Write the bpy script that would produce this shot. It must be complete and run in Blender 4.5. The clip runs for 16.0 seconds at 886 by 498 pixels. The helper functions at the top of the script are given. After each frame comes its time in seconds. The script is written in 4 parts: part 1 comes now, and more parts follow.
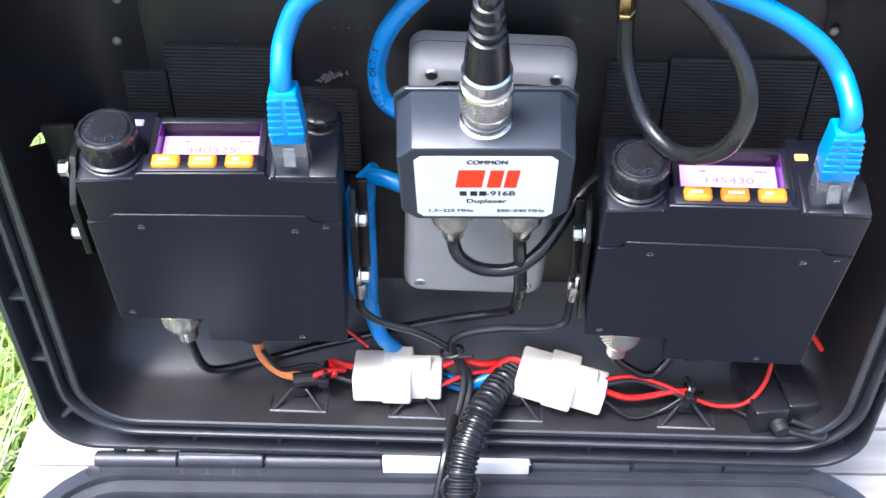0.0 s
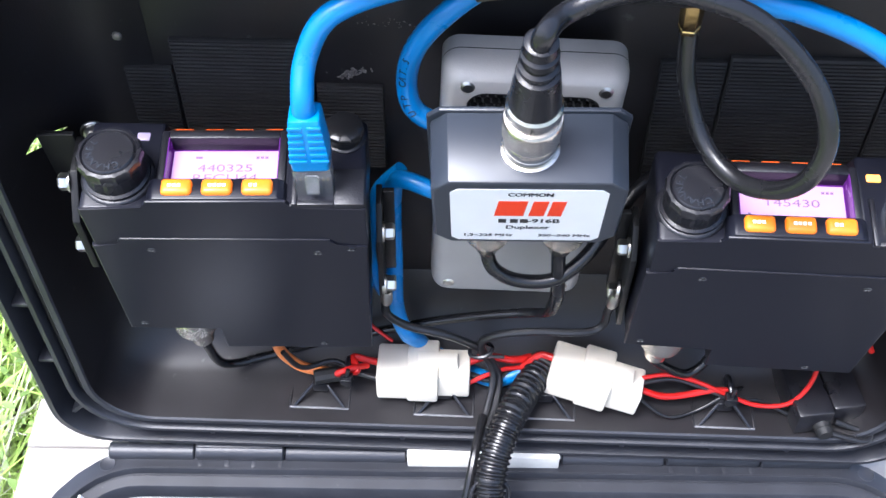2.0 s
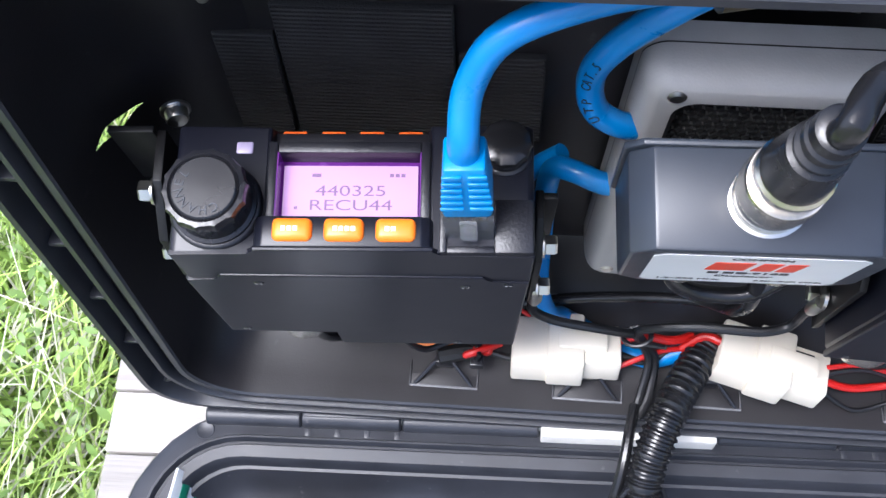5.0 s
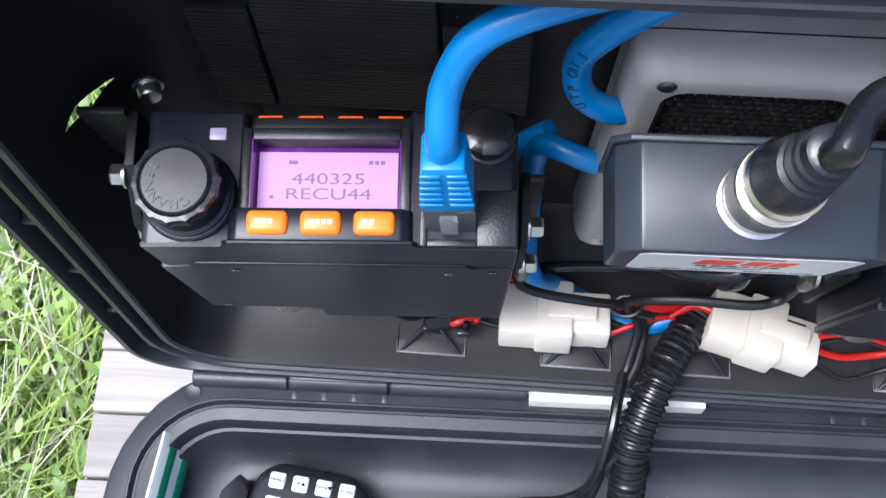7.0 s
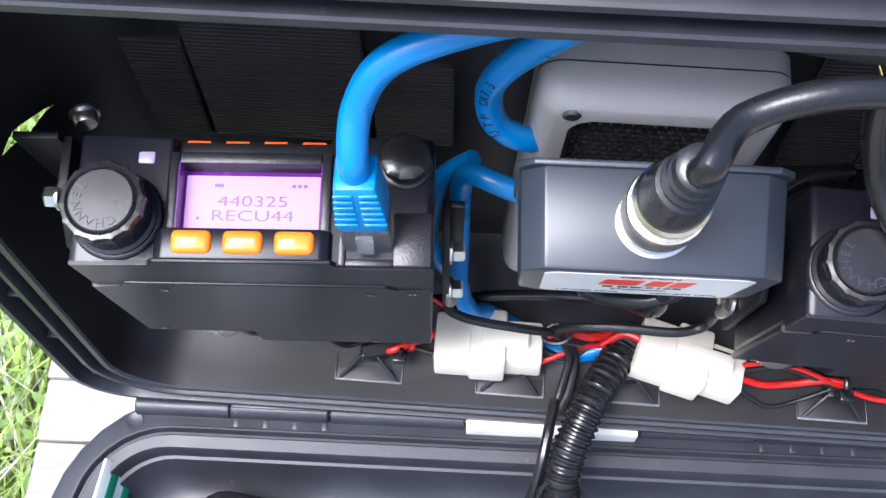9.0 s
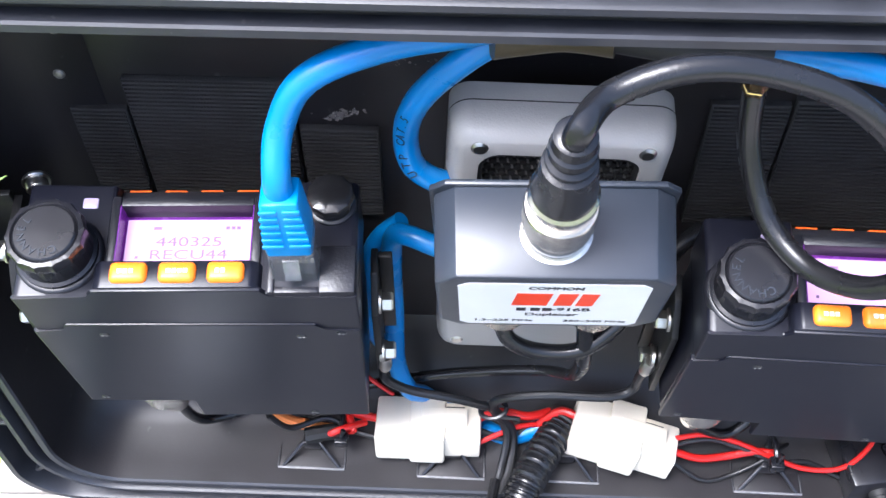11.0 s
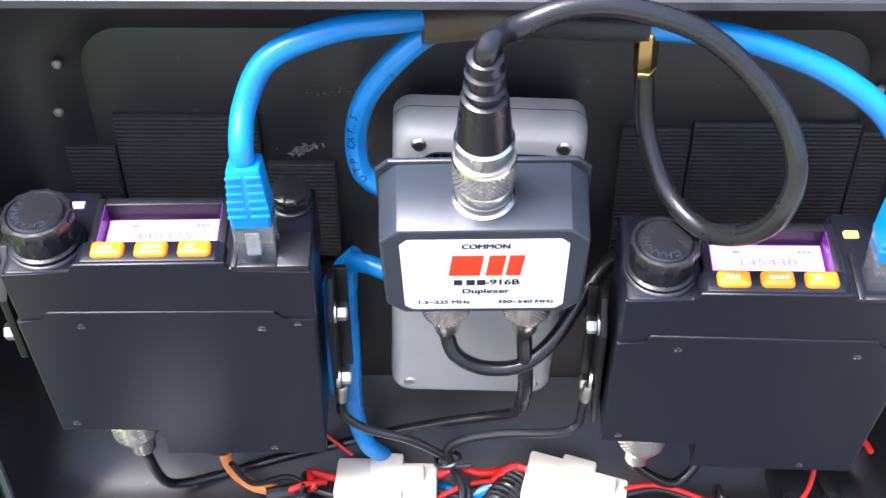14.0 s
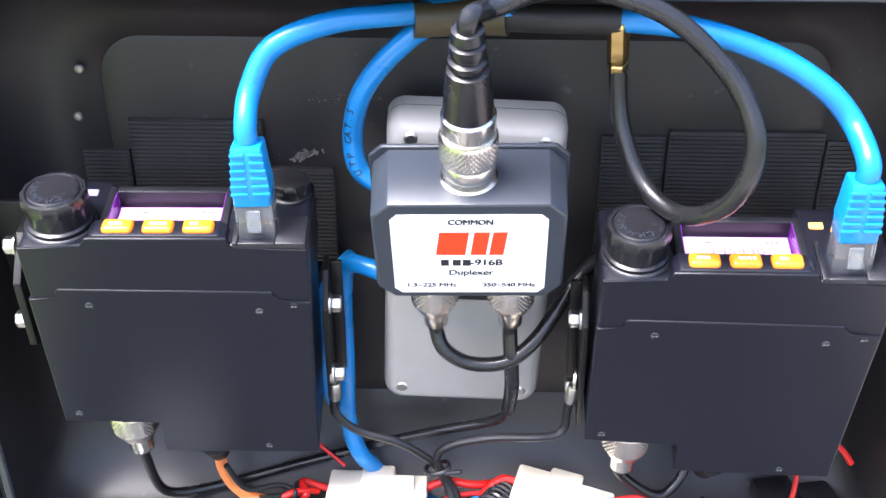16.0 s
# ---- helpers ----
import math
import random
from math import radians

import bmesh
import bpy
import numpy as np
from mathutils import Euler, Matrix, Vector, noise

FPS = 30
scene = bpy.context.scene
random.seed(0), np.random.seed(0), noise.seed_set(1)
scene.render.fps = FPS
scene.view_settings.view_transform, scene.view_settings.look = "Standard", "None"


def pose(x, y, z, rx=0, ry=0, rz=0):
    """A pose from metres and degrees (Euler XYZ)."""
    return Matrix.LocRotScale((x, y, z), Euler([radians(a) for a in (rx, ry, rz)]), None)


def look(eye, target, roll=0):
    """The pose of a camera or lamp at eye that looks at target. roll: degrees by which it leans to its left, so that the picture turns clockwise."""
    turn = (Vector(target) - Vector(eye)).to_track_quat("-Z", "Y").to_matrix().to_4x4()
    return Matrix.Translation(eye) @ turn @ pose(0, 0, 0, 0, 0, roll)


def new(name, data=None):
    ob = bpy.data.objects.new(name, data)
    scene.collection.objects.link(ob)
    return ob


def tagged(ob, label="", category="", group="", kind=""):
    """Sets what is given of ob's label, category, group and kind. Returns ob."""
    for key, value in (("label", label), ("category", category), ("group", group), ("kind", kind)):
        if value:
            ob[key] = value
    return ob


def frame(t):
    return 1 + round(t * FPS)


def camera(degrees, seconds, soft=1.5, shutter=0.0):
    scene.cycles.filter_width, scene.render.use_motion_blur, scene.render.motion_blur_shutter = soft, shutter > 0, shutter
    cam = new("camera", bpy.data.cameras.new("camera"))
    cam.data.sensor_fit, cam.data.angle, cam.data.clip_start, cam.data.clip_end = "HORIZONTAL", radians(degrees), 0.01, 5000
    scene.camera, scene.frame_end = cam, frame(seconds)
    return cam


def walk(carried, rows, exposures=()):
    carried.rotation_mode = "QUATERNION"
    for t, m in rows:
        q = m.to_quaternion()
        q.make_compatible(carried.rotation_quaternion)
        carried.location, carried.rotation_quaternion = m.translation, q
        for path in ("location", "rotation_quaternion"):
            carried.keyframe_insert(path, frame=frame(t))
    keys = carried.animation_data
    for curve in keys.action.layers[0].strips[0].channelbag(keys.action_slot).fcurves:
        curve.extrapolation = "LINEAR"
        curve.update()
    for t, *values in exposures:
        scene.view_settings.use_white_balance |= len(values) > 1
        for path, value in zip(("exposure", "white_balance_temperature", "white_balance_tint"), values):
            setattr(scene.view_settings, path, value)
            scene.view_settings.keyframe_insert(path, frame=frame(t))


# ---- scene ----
cam = camera(46.00, 16.0)
PATH = [
    (0, (0.0056, -0.2778, 0.4267), (-0.0086, 1.1817, -0.9406), 0.13),
    (0.5, (0.0011, -0.2663, 0.4326), (0.0014, 1.1515, -0.9781), 0.59),
    (1, (-0.0024, -0.2586, 0.4362), (0.0021, 1.1324, -1.0008), 0.68),
    (1.5, (-0.0052, -0.2474, 0.4369), (-0.0050, 1.1165, -1.0259), 0.73),
    (2, (-0.0055, -0.2201, 0.4424), (-0.0234, 1.0522, -1.1006), 0.06),
    (2.5, (-0.0059, -0.1927, 0.4445), (-0.0583, 0.9876, -1.1692), -1.02),
    (3, (-0.0128, -0.1673, 0.4426), (-0.1010, 0.9251, -1.2304), -2.61),
    (3.5, (-0.0263, -0.1484, 0.4395), (-0.1321, 0.8748, -1.2757), -3.56),
    (4, (-0.0386, -0.1376, 0.4305), (-0.1666, 0.8549, -1.3012), -4.66),
    (6.5, (-0.0378, -0.0945, 0.4252), (-0.1538, 0.6203, -1.4392), -6.74),
    (7, (-0.0353, -0.0962, 0.4265), (-0.1520, 0.6322, -1.4325), -6.37),
    (7.5, (-0.0333, -0.0988, 0.4293), (-0.1387, 0.6445, -1.4245), -5.30),
    (8, (-0.0303, -0.1017, 0.4313), (-0.1222, 0.6644, -1.4139), -3.91),
    (8.5, (-0.0262, -0.1050, 0.4333), (-0.1039, 0.6900, -1.4002), -2.54),
    (9, (-0.0208, -0.1052, 0.4332), (-0.0940, 0.7091, -1.3920), -2.35),
    (9.5, (-0.0164, -0.1066, 0.4339), (-0.0800, 0.7346, -1.3795), -1.95),
    (10, (-0.0135, -0.1153, 0.4360), (-0.0585, 0.7939, -1.3448), -1.06),
    (12.5, (0.0039, -0.2061, 0.4050), (-0.0174, 1.2576, -0.9578), -0.62),
    (13, (0.0051, -0.2147, 0.4014), (-0.0138, 1.2801, -0.9272), -0.90),
    (13.5, (0.0054, -0.2235, 0.3994), (-0.0053, 1.2957, -0.9012), -0.77),
    (14, (0.0059, -0.2346, 0.3966), (0.0029, 1.3166, -0.8659), -0.42),
    (14.5, (0.0081, -0.2458, 0.3926), (0.0012, 1.3396, -0.8267), -0.30),
    (15, (0.0092, -0.2581, 0.3844), (0.0020, 1.3737, -0.7719), -0.13),
    (15.5, (0.0100, -0.2654, 0.3803), (0.0006, 1.3906, -0.7412), -0.03),
    (16, (0.0123, -0.2754, 0.3730), (-0.0080, 1.4178, -0.6912), -0.08),
]
walk(cam, [(t, look(eye, target, roll)) for t, eye, target, roll in PATH], [(0, 2.16, 5800, 12), (2, 1.87, 5800, 12), (3.5, 1.79, 5800, 12), (6.5, 1.1, 5800, 12), (8, 1.2, 5800, 12), (9, 1.55, 5800, 12), (10, 1.68, 5800, 12), (12.5, 2.56, 5900, 12), (13.1, 2.42, 5950, 12), (14, 2.36, 6000, 13), (16, 2.62, 6150, 14)])

# ---- light ----
SUN_EL, SUN_AZ = 67.0, 240.0
world = bpy.data.worlds.new("sky")
scene.world = world
world.use_nodes = True
wn = world.node_tree.nodes
sky = wn.new("ShaderNodeTexSky")
sky.sky_type = "NISHITA"
sky.sun_disc = False
sky.sun_elevation, sky.sun_rotation = radians(SUN_EL), radians(SUN_AZ)
sky.air_density, sky.dust_density = 1.0, 5.0
wn["Background"].inputs["Strength"].default_value = 0.13
world.node_tree.links.new(sky.outputs["Color"], wn["Background"].inputs["Color"])
sun = new("sun", bpy.data.lights.new("sun", "SUN"))
sun.data.energy, sun.data.angle, sun.data.color = 1.7, radians(28), (0.98, 0.98, 1.0)
_a = radians(SUN_AZ)
sun.matrix_world = look((math.sin(_a) * 5, math.cos(_a) * 5, 5 * math.tan(radians(SUN_EL))), (0, 0, 0))


# ---- materials ----
def mat(name, col, rough=0.5, metal=0.0, vary=0.15, scale=60.0, bump=0.1, bscale=900.0, spec=0.5, emit=None, es=0.0, stain=None,
        trans=0.0, island=0.0, rand=0.0, coat=0.0, stretch=None, rv=0.1):
    m = bpy.data.materials.new(name)
    m.use_nodes = True
    nt = m.node_tree
    n, l = nt.nodes, nt.links
    b = n["Principled BSDF"]
    tc = n.new("ShaderNodeTexCoord")
    where = tc.outputs["Object"]
    if stretch:
        mp = n.new("ShaderNodeMapping")
        mp.inputs["Scale"].default_value = stretch
        l.new(where, mp.inputs["Vector"])
        where = mp.outputs["Vector"]
    big = n.new("ShaderNodeTexNoise")
    big.inputs["Scale"].default_value, big.inputs["Detail"].default_value = scale, 5.0
    l.new(where, big.inputs["Vector"])
    ramp = n.new("ShaderNodeMapRange")
    ramp.inputs["From Min"].default_value, ramp.inputs["From Max"].default_value = 0.3, 0.7
    ramp.inputs["To Min"].default_value, ramp.inputs["To Max"].default_value = 1 - vary, 1 + vary
    l.new(big.outputs["Fac"], ramp.inputs["Value"])
    last = ramp.outputs["Result"]
    for amount, node, out in ((island, "ShaderNodeNewGeometry", "Random Per Island"), (rand, "ShaderNodeObjectInfo", "Random")):
        if amount:
            g = n.new(node)
            r2 = n.new("ShaderNodeMapRange")
            r2.inputs["To Min"].default_value, r2.inputs["To Max"].default_value = 1 - amount, 1 + amount
            l.new(g.outputs[out], r2.inputs["Value"])
            mu = n.new("ShaderNodeMath")
            mu.operation = "MULTIPLY"
            l.new(last, mu.inputs[0]), l.new(r2.outputs["Result"], mu.inputs[1])
            last = mu.outputs["Value"]
    mul = n.new("ShaderNodeMix")
    mul.data_type, mul.blend_type = "RGBA", "MULTIPLY"
    mul.inputs["Factor"].default_value = 1.0
    mul.inputs["A"].default_value = (*col, 1)
    l.new(last, mul.inputs["B"])
    colour = mul.outputs["Result"]
    if stain:
        sn = n.new("ShaderNodeTexNoise")
        sn.inputs["Scale"].default_value, sn.inputs["Detail"].default_value = stain[1], 8.0
        l.new(where, sn.inputs["Vector"])
        sr = n.new("ShaderNodeMapRange")
        sr.inputs["From Min"].default_value, sr.inputs["From Max"].default_value = stain[2], stain[2] + 0.15
        sr.inputs["To Max"].default_value = stain[3]
        l.new(sn.outputs["Fac"], sr.inputs["Value"])
        mx = n.new("ShaderNodeMix")
        mx.data_type = "RGBA"
        l.new(sr.outputs["Result"], mx.inputs["Factor"])
        l.new(colour, mx.inputs["A"])
        mx.inputs["B"].default_value = (*stain[0], 1)
        colour = mx.outputs["Result"]
    l.new(colour, b.inputs["Base Color"])
    rr = n.new("ShaderNodeMapRange")
    rr.inputs["To Min"].default_value, rr.inputs["To Max"].default_value = max(0.02, rough - rv), min(1, rough + rv)
    l.new(big.outputs["Fac"], rr.inputs["Value"])
    l.new(rr.outputs["Result"], b.inputs["Roughness"])
    b.inputs["Metallic"].default_value = metal
    b.inputs["Specular IOR Level"].default_value = spec
    b.inputs["Transmission Weight"].default_value = trans
    b.inputs["Coat Weight"].default_value = coat
    if bump:
        fine = n.new("ShaderNodeTexNoise")
        fine.inputs["Scale"].default_value, fine.inputs["Detail"].default_value = bscale, 3.0
        l.new(where, fine.inputs["Vector"])
        bp = n.new("ShaderNodeBump")
        bp.inputs["Strength"].default_value, bp.inputs["Distance"].default_value = bump, 0.0005
        l.new(fine.outputs["Fac"], bp.inputs["Height"])
        l.new(bp.outputs["Normal"], b.inputs["Normal"])
    if emit:
        b.inputs["Emission Color"].default_value = (*emit, 1)
        b.inputs["Emission Strength"].default_value = es
    return m


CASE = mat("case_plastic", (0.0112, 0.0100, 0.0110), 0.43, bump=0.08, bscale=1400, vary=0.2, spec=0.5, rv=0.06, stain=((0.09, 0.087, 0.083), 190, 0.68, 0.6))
# Case plastic with sky light painted into its base; the pale speckle is scuffing.
CASE_LIT = mat("case_plastic_lit", (0.024, 0.0255, 0.031), 0.4, bump=0.05, bscale=1400, vary=0.2, stain=((0.16, 0.155, 0.15), 260, 0.69, 0.7))
RUBBER = mat("gasket_rubber", (0.008, 0.008, 0.008), 0.6, bump=0.1)
RADIO = mat("radio_paint", (0.0070, 0.0076, 0.0130), 0.32, bump=0.04, bscale=2600, vary=0.04, spec=0.36, rv=0.025)
FASCIA = mat("radio_fascia", (0.0100, 0.0102, 0.0135), 0.36, bump=0.18, bscale=1300, vary=0.12)
KNOB = mat("knob_plastic", (0.0105, 0.0105, 0.0130), 0.28, bump=0.03, bscale=1800, rv=0.04)
ORANGE = mat("orange_key", (0.85, 0.19, 0.01), 0.35, bump=0.05, emit=(1.0, 0.24, 0.012), es=0.06)
REDKEY = mat("dim_orange_key", (0.7, 0.11, 0.01), 0.4, bump=0.05, emit=(1.0, 0.15, 0.01), es=0.05)
BLACKSCREW = mat("black_screw", (0.06, 0.06, 0.065), 0.35, 0.8, bump=0.1)
# Pale tone painted for highlights on plate edges and screw slots.
GLINT = mat("painted_glint", (0.17, 0.17, 0.175), 0.4, bump=0.1, vary=0.3, scale=400)
MESHBLACK = mat("recess_black", (0.005, 0.005, 0.005), 0.6, bump=0)
GLOSSBLACK = mat("gloss_black", (0.012, 0.012, 0.013), 0.25, bump=0.05)
AMBER = mat("amber_light", (0.9, 0.4, 0.05), 0.3, bump=0, emit=(1.0, 0.36, 0.05), es=1.1)
LILAC = mat("lilac_key", (0.38, 0.32, 0.46), 0.35, bump=0.05, emit=(0.5, 0.4, 0.7), es=0.02)
LCD = mat("lcd_glow", (0.36, 0.20, 0.39), 0.6, spec=0.15, bump=0, vary=0.04, scale=30, emit=(1.0, 0.61, 0.98), es=0.168)
# Violet colour and weak emission imitate display light spilling on the recess.
LCDSPILL = mat("lcd_spill", (0.10, 0.02, 0.16), 0.25, bump=0.05, emit=(0.25, 0.03, 0.40), es=0.035)
LCDTEXT = mat("lcd_segment", (0.17, 0.10, 0.20), 0.4, bump=0, emit=(0.42, 0.24, 0.45), es=0.03)
BLUE = mat("blue_cable", (0.008, 0.185, 0.50), 0.3, bump=0.05, vary=0.1, stain=((0.02, 0.09, 0.3), 90, 0.66, 0.5))
BLUEBOOT = mat("blue_boot", (0.008, 0.22, 0.54), 0.33, bump=0.08, vary=0.1)
CLEAR = mat("clear_plastic", (0.80, 0.83, 0.86), 0.08, bump=0, trans=0.93, vary=0.05, rv=0.03)
GOLDPIN = mat("gold_pin", (0.9, 0.62, 0.22), 0.22, 1.0, bump=0.05)
NICKEL = mat("nickel", (0.74, 0.70, 0.62), 0.24, 1.0, vary=0.08, bump=0.08)
STEEL = mat("zinc_steel", (0.60, 0.58, 0.53), 0.3, 1.0, vary=0.2, bump=0.1)
GREYBOX = mat("grey_plastic", (0.33, 0.322, 0.305), 0.42, bump=0.15, bscale=1600, vary=0.06, stain=((0.24, 0.24, 0.23), 60, 0.66, 0.4))
DUPLEX = mat("slate_plastic", (0.028, 0.034, 0.045), 0.32, bump=0.03, bscale=1800, vary=0.1, stain=((0.09, 0.095, 0.1), 80, 0.7, 0.5))
LABEL = mat("label_paper", (0.80, 0.80, 0.80), 0.35, bump=0.05, vary=0.03)
INK = mat("black_ink", (0.012, 0.012, 0.014), 0.4, bump=0)
REDINK = mat("red_ink", (0.85, 0.05, 0.008), 0.4, bump=0, vary=0.04)
COAX = mat("black_coax", (0.010, 0.010, 0.011), 0.26, bump=0.1, vary=0.15)
WIRE = mat("black_wire", (0.011, 0.011, 0.012), 0.4, bump=0.05)
RED = mat("red_wire", (0.48, 0.010, 0.007), 0.35, bump=0.05, vary=0.1)
ORWIRE = mat("orange_brown_wire", (0.72, 0.22, 0.06), 0.4, bump=0.05)
NYLON = mat("white_nylon", (0.74, 0.68, 0.56), 0.42, bump=0.08, vary=0.05)
LOOM = mat("loom_plastic", (0.009, 0.009, 0.010), 0.25, bump=0.05)
VELCRO = mat("hook_tape", (0.027, 0.026, 0.025), 0.8, bump=0.6, bscale=1500, vary=0.35)
TAPE = mat("brown_tape", (0.060, 0.045, 0.022), 0.45, bump=0.1)
MESH = mat("grille_mesh", (0.007, 0.007, 0.007), 0.55, bump=0.1)
STRIP = mat("weathered_strip", (0.66, 0.64, 0.58), 0.7, bump=0.3, bscale=500, vary=0.15, stain=((0.30, 0.28, 0.24), 120, 0.62, 0.6))
CARD = mat("card_white", (0.75, 0.77, 0.76), 0.35, bump=0.05)
GREEN = mat("card_green", (0.01, 0.22, 0.12), 0.4, bump=0.05)
KEYCAP = mat("pale_key", (0.70, 0.74, 0.78), 0.4, bump=0.05)
BRACKET = mat("bracket_paint", (0.0055, 0.0055, 0.006), 0.5, bump=0.1, spec=0.35)
DULL = mat("dull_metal", (0.30, 0.28, 0.25), 0.5, 0.8, vary=0.25, bump=0.1)
SCUFF = mat("residue", (0.13, 0.115, 0.105), 0.7, bump=0.5, vary=0.5, scale=300)
WOOD = mat("weathered_wood", (0.35, 0.325, 0.295), 0.8, bump=0.9, bscale=700, vary=0.22, scale=90, rand=0.14, stain=((0.13, 0.112, 0.095), 70, 0.55, 0.75), stretch=(0.05, 1, 1))
GRASS = mat("grass_blade", (0.30, 0.43, 0.09), 0.45, bump=0.1, bscale=300, vary=0.2, scale=8, island=0.5)
WEED = mat("broad_leaf", (0.19, 0.31, 0.07), 0.45, bump=0.1, bscale=300, vary=0.2, scale=20, island=0.35)
STRAW = mat("dry_blade", (0.55, 0.54, 0.40), 0.6, bump=0.1, bscale=300, vary=0.2, scale=8, island=0.3)
EARTH = mat("meadow_ground", (0.115, 0.145, 0.06), 0.9, bump=0.8, bscale=60, vary=0.5, scale=12, stain=((0.06, 0.05, 0.03), 9, 0.55, 0.7))


# ---- building helpers (millimetres inside a thing's own frame) ----
MM = 0.001


def thing(name, m, label, category, group="", kind=""):
    ob = new(name)
    ob.empty_display_size = 0.01
    ob.matrix_world = m
    return tagged(ob, label, category, group, kind)


def mesh_of(bm, material, sharp=35):
    me = bpy.data.meshes.new("mesh")
    bmesh.ops.recalc_face_normals(bm, faces=bm.faces)
    bm.to_mesh(me)
    bm.free()
    me.materials.append(material)
    for p in me.polygons:
        p.use_smooth = True
    me.set_sharp_from_angle(angle=radians(sharp))
    return me


def part(name, bm, material, parent, label="", m=None, sharp=35):
    ob = new(name, mesh_of(bm, material, sharp))
    ob.parent = parent
    if m is not None:
        ob.matrix_basis = m
    return tagged(ob, label)


def share(name, me, parent, m):
    ob = new(name, me)
    ob.parent, ob.matrix_basis = parent, m
    return ob


def bevel(bm, r, seg=2, geom=None):
    bmesh.ops.bevel(bm, geom=geom or list(bm.edges), offset=r * MM, segments=seg, affect="EDGES", clamp_overlap=True, profile=0.5)


def box(x0, x1, y0, y1, z0, z1, r=0.0, bm=None, seg=2):
    b = bmesh.new()
    vs = [b.verts.new((x * MM, y * MM, z * MM)) for x in (x0, x1) for y in (y0, y1) for z in (z0, z1)]
    for f in ((0, 1, 3, 2), (4, 6, 7, 5), (0, 4, 5, 1), (2, 3, 7, 6), (0, 2, 6, 4), (1, 5, 7, 3)):
        b.faces.new([vs[i] for i in f])
    if r:
        bevel(b, r, seg)
    return join(bm, b)


def join(bm, b):
    if bm is None:
        return b
    me = bpy.data.meshes.new("tmp")
    b.to_mesh(me)
    b.free()
    bm.from_mesh(me)
    bpy.data.meshes.remove(me)
    return bm


def prism(poly, y0, y1, r=0.0, bm=None, axis="y", seg=2):
    """A polygon in x, z (or x, y with axis z; y, z with axis x) drawn out between two depths."""
    b = bmesh.new()
    put = {"y": lambda p, d: (p[0], d, p[1]), "z": lambda p, d: (p[0], p[1], d), "x": lambda p, d: (d, p[0], p[1])}[axis]
    lo = [b.verts.new([c * MM for c in put(p, y0)]) for p in poly]
    hi = [b.verts.new([c * MM for c in put(p, y1)]) for p in poly]
    b.faces.new(lo), b.faces.new(hi[::-1])
    for i in range(len(poly)):
        j = (i + 1) % len(poly)
        b.faces.new((lo[i], lo[j], hi[j], hi[i]))
    if r:
        bevel(b, r, seg)
    return join(bm, b)


def loft(p0, y0, p1, y1, r=0.0):
    b = bmesh.new()
    lo = [b.verts.new((x * MM, y0 * MM, z * MM)) for x, z in p0]
    hi = [b.verts.new((x * MM, y1 * MM, z * MM)) for x, z in p1]
    b.faces.new(lo), b.faces.new(hi[::-1])
    for i in range(len(lo)):
        j = (i + 1) % len(lo)
        b.faces.new((lo[i], lo[j], hi[j], hi[i]))
    if r:
        bevel(b, r)
    return b


def frame_of(d):
    d = Vector(d).normalized()
    u = d.orthogonal().normalized()
    return u, d.cross(u)


def lathe(p0, d, profile, seg=28, bm=None, wave=None):
    """Turn (radius, height) pairs round the line from p0 along d. wave(angle, i) scales the radius."""
    b = bmesh.new()
    d = Vector(d).normalized()
    u, v = frame_of(d)
    rings = []
    for i, (r, h) in enumerate(profile):
        ring = []
        for k in range(seg):
            a = 2 * math.pi * k / seg
            s = r * (wave(a, i) if wave else 1)
            ring.append(b.verts.new((Vector(p0) + d * h + (u * math.cos(a) + v * math.sin(a)) * s) * MM))
        rings.append(ring)
    for r0, r1 in zip(rings, rings[1:]):
        for k in range(seg):
            b.faces.new((r0[k], r0[(k + 1) % seg], r1[(k + 1) % seg], r1[k]))
    b.faces.new(rings[0][::-1]), b.faces.new(rings[-1])
    return join(bm, b)


def smooth_path(pts, step=6):
    pts = [Vector(p) for p in pts]
    out = []
    for i in range(len(pts) - 1):
        p0, p1, p2, p3 = pts[max(i - 1, 0)], pts[i], pts[i + 1], pts[min(i + 2, len(pts) - 1)]
        for k in range(step):
            t = k / step
            out.append(0.5 * (2 * p1 + (p2 - p0) * t + (2 * p0 - 5 * p1 + 4 * p2 - p3) * t * t + (3 * p1 - p0 - 3 * p2 + p3) * t ** 3))
    out.append(pts[-1])
    return out


